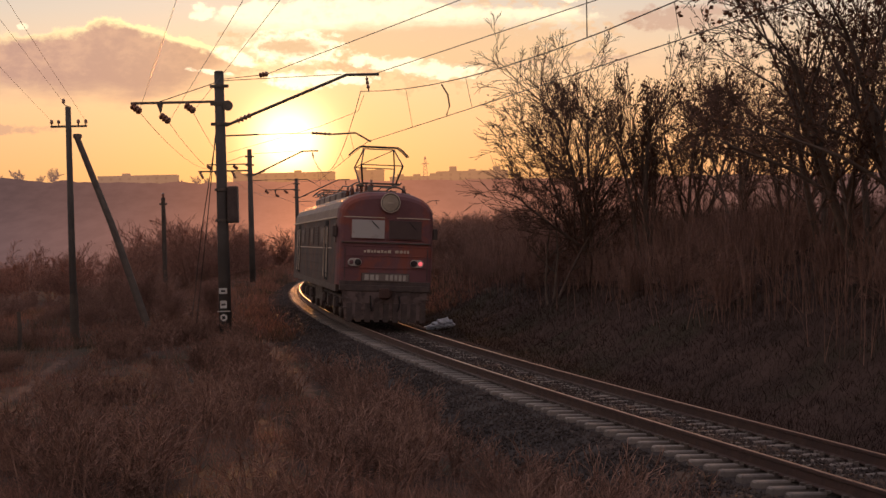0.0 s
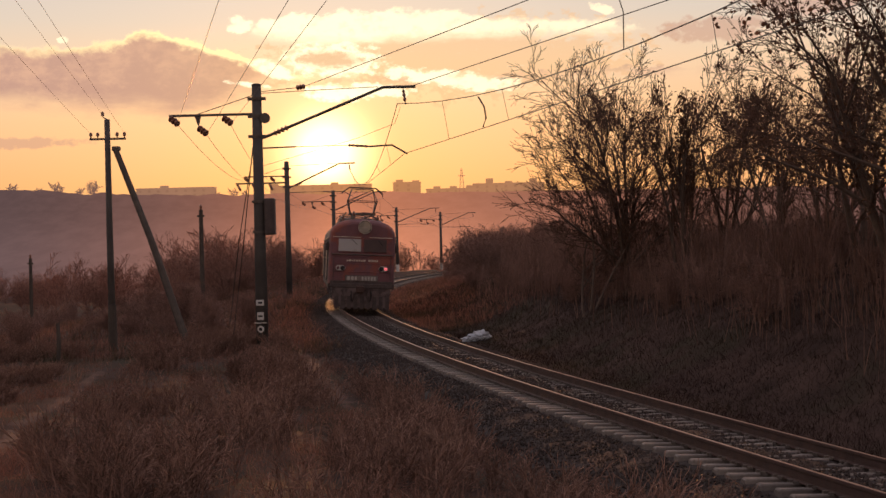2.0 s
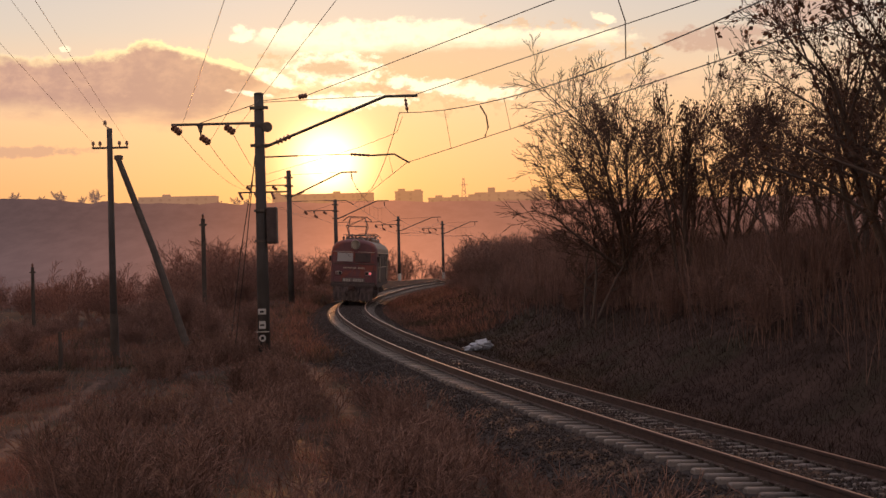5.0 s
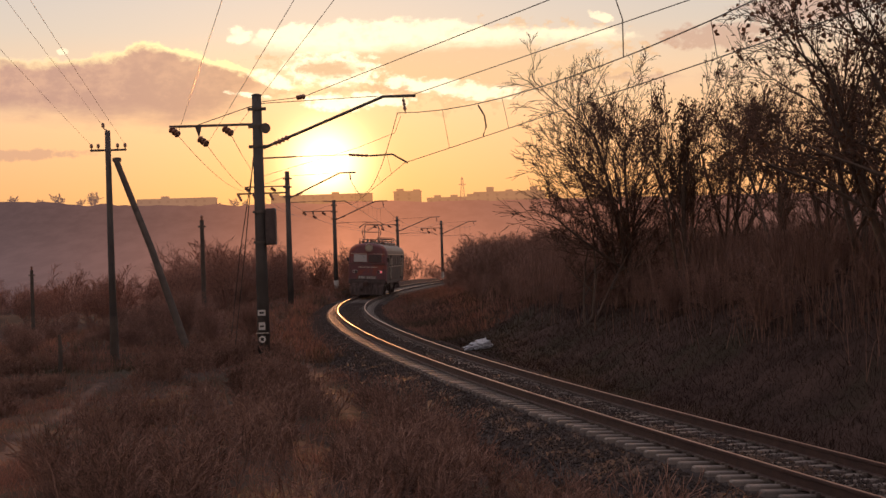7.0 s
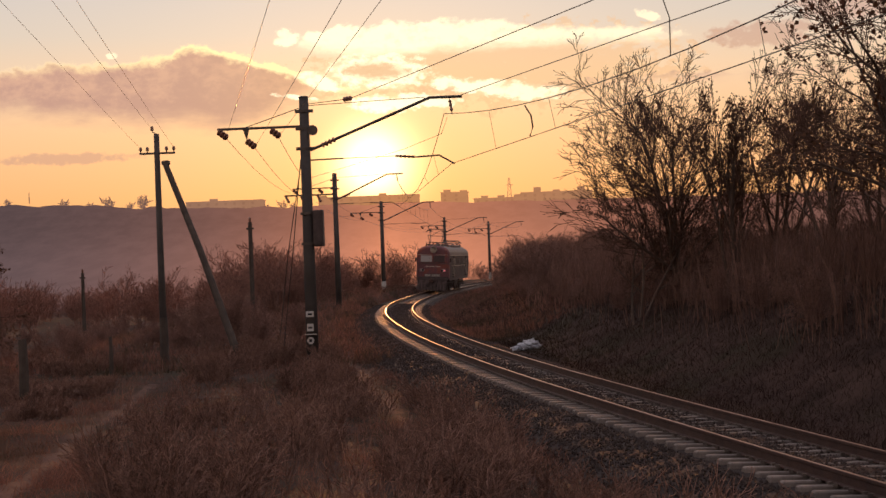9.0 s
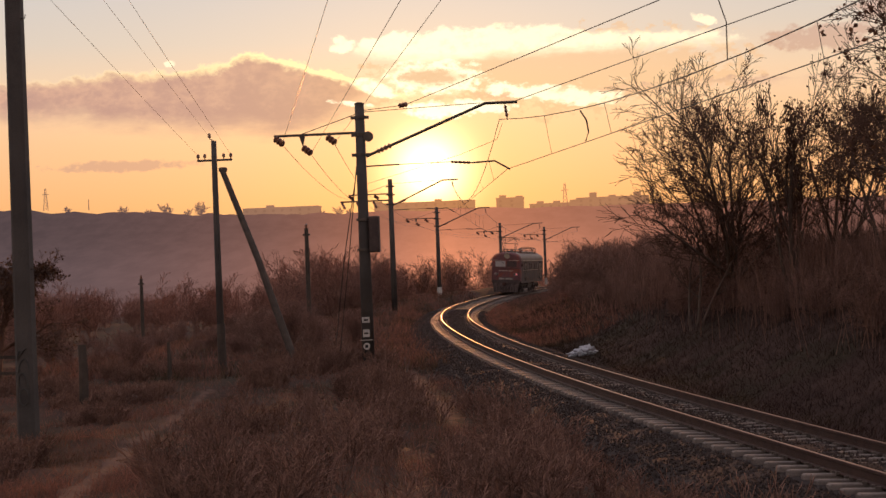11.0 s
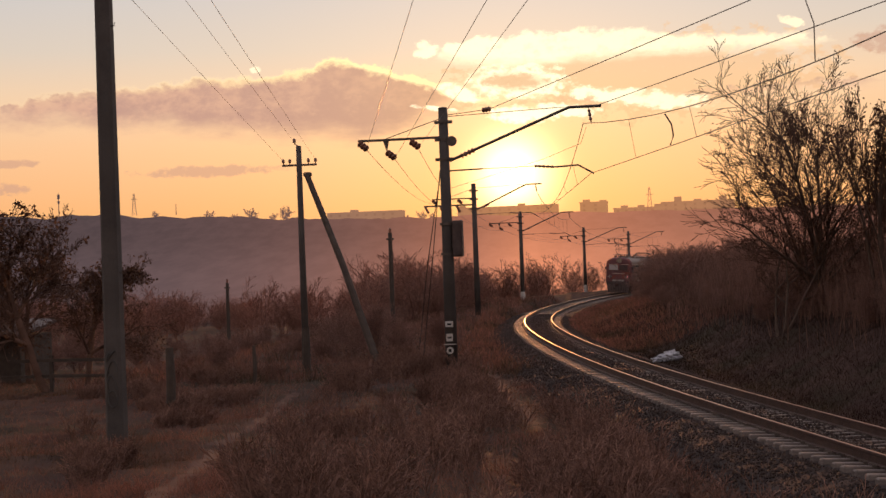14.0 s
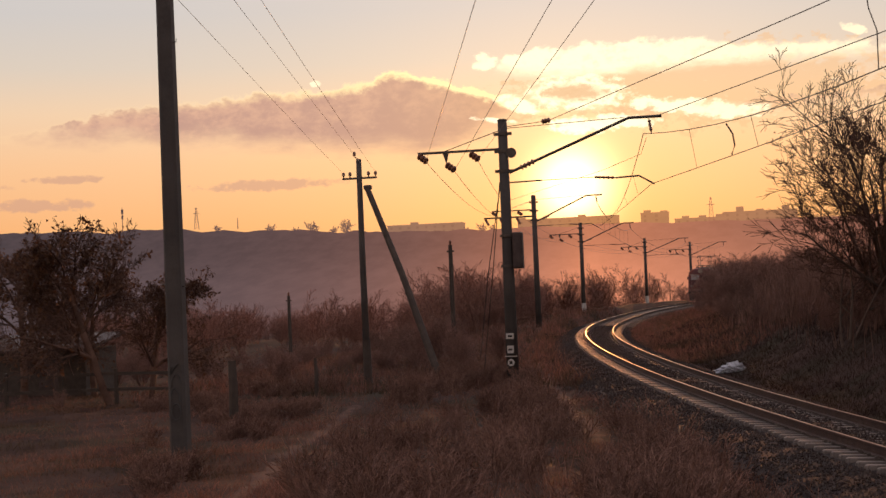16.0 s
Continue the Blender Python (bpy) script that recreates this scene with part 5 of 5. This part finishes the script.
def build_trees():
    g = "bare trees on the bank"
    bare = "bare branching tree with a few withered leaves on the bank"
    full = "dark tree holding withered leaves on the bank"
    tone = dict(kids=1.25, fine=0.0068, bend=0.09, twig=DARKTWIG)
    a = plant("tree", 11, 7.8, 5, 4, 0.92, 0.035, 0.085, 160, bare, "tree", g, **tone)
    b = plant("tree", 12, 7.2, 4, 4, 0.62, 0.10, 0.085, 1100, full, "tree", g, kids=1.08, fine=0.0075, bend=0.09, twig=DARKTWIG, leaf_size=0.11)
    c = plant("tree", 13, 7.2, 4, 4, 0.95, 0.04, 0.085, 600, bare, "tree", g, **tone)
    d = plant("tree", 14, 9.5, 4, 4, 0.95, 0.03, 0.14, 1500, full, "tree", g, kids=1.1, fine=0.0075, bend=0.09, twig=DARKTWIG, leaf_size=0.13)
    low = plant("tree", 17, 4.8, 3, 4, 1.3, 0.0, 0.07, 40, "low spreading bare tree at the edge of the bank", "tree", g, kids=1.2, fine=0.009, bend=0.1, twig=DARKTWIG)
    spots = [(low, 5.7, 47, 1.1), (a, 7.5, 48, 1.14), (b, 9.6, 46, 1.05), (c, 11.4, 47, 0.98), (c, 13.2, 43, 0.94), (d, 18.0, 32, 1.0), (c, 15.2, 41, 0.95), (d, 16.4, 37, 0.82),
             (d, 20.3, 30, 1.02), (b, 22.5, 28, 1.0), (a, 25.5, 29, 1.1), (c, 28.0, 24, 1.0)]
    used = set()
    for k, (t, az, dist, size) in enumerate(spots):
        x = dist * math.tan(radians(az))
        stand(t, x, dist, size, k * 2.1, t not in used)
        used.add(t)
    # the leafy tree by the path and its neighbour
    e = plant("tree", 21, 6.1, 1, 4, 1.1, 0.02, 0.17, 1500, "small tree with brown withered leaves beside the path", "tree", "trees by the path", leaf_size=0.15, kids=2.0, fine=0.007, bend=0.14, twig=DARKTWIG, wood=DARKTWIG)
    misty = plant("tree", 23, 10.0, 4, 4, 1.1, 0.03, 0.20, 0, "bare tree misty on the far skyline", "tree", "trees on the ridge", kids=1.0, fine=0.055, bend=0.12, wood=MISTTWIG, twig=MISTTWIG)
    for k, (x, size) in enumerate(((-237, 1.0), (-216, 1.15), (-224, 0.7), (-265, 0.8), (-300, 0.7), (-128, 0.75), (-122, 0.6), (-250, 0.6), (-138, 0.55))):
        m = Matrix.Translation((x, 884, float(np.interp(x, [-360, -300, -215, -150, -100], [49, 46.5, 41.5, 39, 38.5])) - 2.5)) @ Matrix.Rotation(k * 1.3, 4, "Z") @ Matrix.Diagonal((size, size, size, 1))
        if k:
            copy_thing(misty, m)
        else:
            misty.matrix_world = m

    for x, y, size, turn, lean in ((-18.6, 43.5, 1.02, 0.4, -0.38), (-17.6, 44.5, 0.74, 2.2, 0.04), (-23.6, 47.5, 0.95, 4.2, 0.1), (-22.0, 50.0, 0.8, 1.1, -0.1)):
        m = Matrix.Translation((x, y, ground_at(x, y) - 0.05)) @ Matrix.Rotation(lean, 4, "Y") @ Matrix.Rotation(turn, 4, "Z") @ Matrix.Diagonal((size, size, size, 1))
        if lean == -0.38:
            e.matrix_world = m
        else:
            copy_thing(e, m)


def build_bushes():
    lab = "leafless tangled bush of thin brown twigs"
    kinds = [plant("bush", 31 + k, 3.0, 6 + k, 3, 0.95 + 0.08 * k, 0.03, 0.024, 30 * k, lab, "bush", "leafless bushes", kids=1.35, fine=0.0055, bend=0.15, wood=TWIG) for k in range(4)]
    tall = [plant("tall_bush", 41 + k, 5.0, 6, 3, 0.95, 0.03, 0.05, 60, "tall leafless bush with spreading twigs", "bush", "tall leafless bushes", kids=1.9, fine=0.007, bend=0.12, wood=TWIG) for k in range(2)]
    rng = random.Random(6)
    low, high, far = [], [], []
    for _ in range(85):         # the bank right of the line
        y = rng.uniform(24, 64)
        u = rng.uniform(6.5, 12)
        low.append((np.interp(y, LY, LX) + u, y, rng.uniform(0.45, 0.75)))
    for _ in range(70):         # undergrowth below the trees
        y = rng.uniform(36, 62)
        low.append((np.interp(y, LY, LX) + rng.uniform(9.0, 17), y, rng.uniform(0.6, 0.8)))
    for _ in range(62):         # further along the bank
        y = rng.uniform(62, 112)
        u = rng.uniform(6.5, 17)
        low.append((np.interp(y, LY, LX) + u, y, rng.uniform(0.7, 1.15)))
    for _ in range(46):
        y = rng.uniform(82, 126)
        low.append((np.interp(y, LY, LX) + rng.uniform(6.8, 14), y, rng.uniform(1.3, 1.95)))
    for _ in range(75):
        y = rng.uniform(112, 240)
        u = rng.uniform(7.5, 26)
        far.append((np.interp(y, LY, LX) + u, y, rng.uniform(0.7, 1.25)))
    for _ in range(90):         # scrub on the valley side
        y = rng.uniform(57, 100)
        x = rng.uniform(-0.52 * y, -0.165 * y)
        low.append((x, y, rng.uniform(0.7, 1.2) * (0.72 if x < -0.21 * y else 1.0)))
    for _ in range(26):
        y = rng.uniform(60, 105)
        x = rng.uniform(-0.5 * y, -0.17 * y)
        high.append((x, y, rng.uniform(0.5, 0.95) * (0.7 if x < -0.21 * y else 1.0)))
    for _ in range(5):
        y = rng.uniform(98, 120)
        high.append((np.interp(y, LY, LX) + rng.uniform(7.2, 10), y, rng.uniform(0.75, 0.95)))
    for _ in range(190):        # behind the masts
        y = rng.uniform(100, 260)
        far.append((rng.uniform(-0.45 * y, np.interp(y, LY, LX) - 8), y, rng.uniform(1.0, 1.8)))
    for _ in range(120):        # along the outer side of the curve
        y = rng.uniform(92, 260)
        x = np.interp(y, LY, LX)
        far.append((rng.uniform(min(-0.17 * y, x - 14), x - 7.5), y, rng.uniform(1.0, 1.9)))
    high += [(-9.4, 57, 1.05), (-10.9, 60, 1.12), (-8.3, 60, 0.85), (-12.6, 64, 0.95), (-14.5, 62, 0.8)]
    low += [(-9.0, 55, 1.0), (-12.4, 63, 1.2), (-23.0, 44, 0.7), (-15.5, 52, 0.8), (-19.2, 41, 0.45), (-4.6, 27, 0.38), (-5.6, 33, 0.35), (-3.4, 24, 0.3)]
    for spots, sorts in ((low, kinds), (high, tall)):
        used = set()
        for x, y, s in spots:
            k = rng.choice(sorts)
            stand(k, float(x), y, s, rng.uniform(0, 6.28), k not in used)
            used.add(k)
        for k in sorts:
            if k not in used:
                stand(k, -30.0, 80.0, 1.0, 0.0, True)
    forms = []
    for seed in range(5):
        orders, ends = limbs(np.random.RandomState(60 + seed), 3.0, 7, 3, 1.0, 0.03, 0.035, 0.9, 0.012, 0.14)
        q = np.array([s for o in orders for s in o])
        q[:, :6] *= 3.0 / ends[:, 2].max()
        forms.append(q)
    rows = []
    for x, y, s in far:
        q = rng.choice(forms).copy()
        a = rng.uniform(0, 6.28)
        ca, sa = math.cos(a), math.sin(a)
        for o in (0, 3):
            px, py = q[:, o] * ca - q[:, o + 1] * sa, q[:, o] * sa + q[:, o + 1] * ca
            q[:, o], q[:, o + 1] = px * s + float(x), py * s + y
            q[:, o + 2] = q[:, o + 2] * s + ground_at(float(x), y)
        rows.append(q)
    v, f = prisms(np.concatenate(rows), 3)
    tagged(new("far_scrub", soft_mesh("far_scrub", v, f, SCRUB, smooth=False)), "leafless brown scrub covering the far slopes, lightened for haze", "scrub", kind="stuff")


def blades(rng, x, y, height, width, lean):
    n = len(x)
    z = land(x, y) + bumps(x, y) - 0.02
    a = rng.rand(n) * 6.283
    dx, dy = np.cos(a), np.sin(a)
    l = rng.normal(0, lean, (n, 2)) * height[:, None]
    base = np.stack([x, y, z], -1)
    side = np.stack([dx, dy, 0 * dx], -1) * (width * 0.5)[:, None]
    mid = base + np.stack([l[:, 0] * 0.35, l[:, 1] * 0.35, height * 0.6], -1)
    tip = base + np.stack([l[:, 0], l[:, 1], height], -1)
    v = np.stack([base - side, base + side, mid + side * 0.7, mid - side * 0.7, tip], 1).reshape(-1, 3)
    o = 5 * np.arange(n)[:, None]
    f = (np.array([[0, 1, 2], [0, 2, 3], [3, 2, 4]])[None] + o[:, :, None]).reshape(-1, 3)
    return v, f


def build_grass():
    rng = np.random.RandomState(9)
    n = 320000
    y = 7.5 + 50 * rng.rand(n) ** 1.8
    x = y * np.tan(np.radians(rng.uniform(-29, 19, n)))
    u = offset(x, y)
    patch = np.sin(x * 0.7 + 2 * np.sin(y * 0.23)) * np.sin(y * 0.41 + 1.1) + 0.6 * np.sin(x * 1.9 - y * 0.8)
    path = np.abs(x - path_x(y))
    keep = (u < -2.7) & (path > 0.04 + 0.26 * rng.rand(n)) & ((np.abs(x - side_path_x(y)) > 0.1 + 0.3 * rng.rand(n)) | (y < 28.2)) & (rng.rand(n) < 0.55 + 0.35 * patch)
    x, y, patch = x[keep], y[keep], patch[keep]
    h = (0.045 + 0.13 * rng.rand(len(x)) ** 2.4) * (1.0 + 0.9 * np.clip(patch, 0, 1))
    v, f = blades(rng, x, y, h, 0.0035 + 0.004 * rng.rand(len(x)) + y * 0.00012, 0.75)
    tagged(new("grass", soft_mesh("grass", v, f, GRASS, smooth=False)), "matted withered grass with patches of dull green", "grass", kind="stuff")
    # tall dry stalks on the verge
    n = 9000
    y = 9 + 44 * rng.rand(n) ** 1.2
    x = y * np.tan(np.radians(rng.uniform(-16, 8, n)))
    cl = np.sin(x * 1.3 + y * 0.21) * np.sin(y * 0.7 - x * 0.3)
    keep = (offset(x, y) < -3.6) & (rng.rand(n) < np.clip(0.15 + 0.7 * cl, 0.04, 1)) & (x > np.interp(y, [8, 50], [-4.6, -12.5]))
    x, y = x[keep], y[keep]
    v, f = blades(rng, x, y, 0.25 + 0.55 * rng.rand(len(x)) ** 2.0, 0.005 + 0.006 * rng.rand(len(x)), 0.28)
    tagged(new("dry_stalks", soft_mesh("dry_stalks", v, f, STEM, smooth=False)), "tall pale dry stalks in the grass", "grass", kind="stuff")
    # rougher grass further along the line
    n = 32000
    y = 45 + 95 * rng.rand(n) ** 1.2
    x = np.interp(y, LY, LX) - 2.1 - 16 * rng.rand(n) ** 1.4
    v, f = blades(rng, x, y, 0.15 + 0.40 * rng.rand(n) ** 1.6, 0.02 + 0.02 * rng.rand(n), 0.5)
    tagged(new("verge_grass", soft_mesh("verge_grass", v, f, GRASS, smooth=False)), "rough withered grass along the masts", "grass", kind="stuff")
    n = 30000
    y = 58 + 110 * rng.rand(n) ** 1.2
    x = np.interp(y, LY, LX) + 1.9 + 8 * rng.rand(n) ** 1.2
    v, f = blades(rng, x, y, 0.12 + 0.32 * rng.rand(n) ** 1.6, 0.02 + 0.02 * rng.rand(n), 0.6)
    tagged(new("curve_grass", soft_mesh("curve_grass", v, f, GRASS, smooth=False)), "rough withered grass inside the curve", "grass", kind="stuff")
    # right bank: low grass, then tall stems
    n = 150000
    y = 13 + 75 * rng.rand(n) ** 1.3
    u = 2.7 + 9.5 * rng.rand(n) ** 1.1
    x = np.interp(y, LY, LX) + u
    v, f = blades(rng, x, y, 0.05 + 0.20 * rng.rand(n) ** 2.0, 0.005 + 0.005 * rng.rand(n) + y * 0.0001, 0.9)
    tagged(new("bank_grass", soft_mesh("bank_grass", v, f, SHADELITTER, smooth=False)), "withered grass on the railway bank, darkened for tree shade", "grass", kind="stuff")
    n = 15000
    y = 20 + 50 * rng.rand(n)
    u = 5.2 + 7.0 * rng.rand(n) ** 0.75
    cl = np.sin(y * 0.83 + 1.7 * np.sin(u * 0.9)) + 0.7 * np.sin(y * 2.3 + u * 1.9)
    keep = rng.rand(n) < np.clip(0.32 + 0.38 * cl, 0.05, 1) * np.clip((u - 4.6) / 2.5, 0.12, 1)
    y, u = y[keep], u[keep]
    n = len(y)
    x = np.interp(y, LY, LX) + u
    z = land(x, y)
    h = 0.5 + 2.1 * rng.rand(n) ** 1.3
    lx, ly = rng.normal(0, 0.17, n) * h, rng.normal(0, 0.17, n) * h
    r = 0.005 + 0.006 * rng.rand(n)
    low = np.stack([x, y, z - 0.1, x + lx * 0.4, y + ly * 0.4, z + h * 0.55, r, r * 0.8], -1)
    high = np.stack([x + lx * 0.4, y + ly * 0.4, z + h * 0.55, x + lx * 1.3, y + ly * 1.3, z + h, r * 0.8, r * 0.4], -1)
    v, f = prisms(np.concatenate([low, high]), 3)
    tagged(new("dry_thicket", soft_mesh("dry_thicket", v, f, STEM, smooth=False)), "dense thicket of upright dry stems on the bank", "thicket", kind="stuff")


def build_fence():
    fence = thing("wooden_fence", (-26, 43.5, 0), "low broken wooden fence behind the grass", "fence")
    n = 6
    for i in range(n):
        x = i * 1.9
        z = ground_at(-26 + x, 43.5)
        part("post", Shape().box(x - 0.06, x + 0.06, -0.05, 0.05, z - 0.2, z + 1.15, 0.01), WOOD, fence)
        if i < n - 1:
            z2 = ground_at(-26 + x + 1.9, 43.5)
            for hh in (0.45, 0.95):
                part("rail", Shape().sweep([[(x, -0.07, z + hh), (x, -0.03, z + hh), (x, -0.03, z + hh + 0.1), (x, -0.07, z + hh + 0.1)], [(x + 1.9, -0.07, z2 + hh), (x + 1.9, -0.03, z2 + hh), (x + 1.9, -0.03, z2 + hh + 0.1), (x + 1.9, -0.07, z2 + hh + 0.1)]]), WOOD, fence)
    x, y = -25.2, 53
    b = ground_at(x, y) - 0.1
    shed = thing("garden_shed", (x, y, b), "low weathered garden shed half hidden by bushes", "shed")
    part("wall", Shape().box(-2.2, 2.2, -1.5, 1.5, 0, 1.9, 0.02), WOOD, shed)
    part("roof", Shape().sweep([[(-2.5, q, 1.85 + (q + 1.8) * 0.14), (2.5, q, 1.85 + (q + 1.8) * 0.14), (2.5, q, 1.95 + (q + 1.8) * 0.14), (-2.5, q, 1.95 + (q + 1.8) * 0.14)] for q in (-1.8, 1.8)]), DIRTY, shed)
    part("door", Shape().box(0.3, 1.1, -1.54, -1.5, 0.1, 1.75, 0.01), DIRTY, shed)


def build_weeds():
    """Withered weeds, brambles and shoots standing in the grass of the verge."""
    rng = np.random.RandomState(15)
    forms = []
    for seed in range(6):
        orders, ends = limbs(np.random.RandomState(71 + seed), 0.8, 6, 2, 0.9, 0.03, 0.006, 1.2, 0.0026, 0.16)
        q = np.array([r for o in orders for r in o])
        q[:, :6] *= 0.8 / ends[:, 2].max()
        forms.append(q)
    rows = []
    while len(rows) < 520:
        y = 10 + 42 * rng.rand() ** 1.15
        u = -rng.uniform(3.5, 9 + y * 0.18)
        x = float(np.interp(y, LY, LX)) + u
        clump = math.sin(x * 0.9 + 1.4 * math.sin(y * 0.31)) * math.sin(y * 0.55 + 0.8) + 0.35 * math.sin(x * 2.3 + y)
        if abs(x - path_x(y)) < 1.1 or abs(x - side_path_x(y)) < 0.5 or rng.rand() > 0.08 + 0.9 * clump:
            continue
        size = rng.uniform(0.45, 1.25) * (1.0 if x > path_x(y) else 0.6)
        q = forms[rng.randint(6)].copy()
        a = rng.rand() * 6.283
        ca, sa = math.cos(a) * size, math.sin(a) * size
        for o in (0, 3):
            px, py = q[:, o] * ca - q[:, o + 1] * sa, q[:, o] * sa + q[:, o + 1] * ca
            q[:, o], q[:, o + 1] = px + x, py + y
            q[:, o + 2] = q[:, o + 2] * size + ground_at(x, y)
        q[:, 6:] *= 1 + y / 40
        rows.append(q)
    v, f = prisms(np.concatenate(rows), 3)
    tagged(new("dry_weeds", soft_mesh("dry_weeds", v, f, STEM, smooth=False)), "tangled withered weeds and brambles on the verge", "weeds", kind="stuff")


build_trees()
build_bushes()
build_weeds()
build_grass()
build_fence()


# ---------------------------------------------------------------- movement
def motions():
    rows = []
    for i in range(33):
        t = i * 0.5
        s = 30.71 + 10.602 * t - 0.123 * t * t
        a, b = on_line(s + 4.9), on_line(s + 14.5)
        way = b - a
        head = math.atan2(way.x, way.y)
        o = a - way.normalized() * 4.9
        rows.append((t, Matrix.Translation(o) @ Matrix.Rotation(-head, 4, "Z") @ Matrix.Rotation(CANT, 4, "Y")))
    walk(loco, rows)


motions()
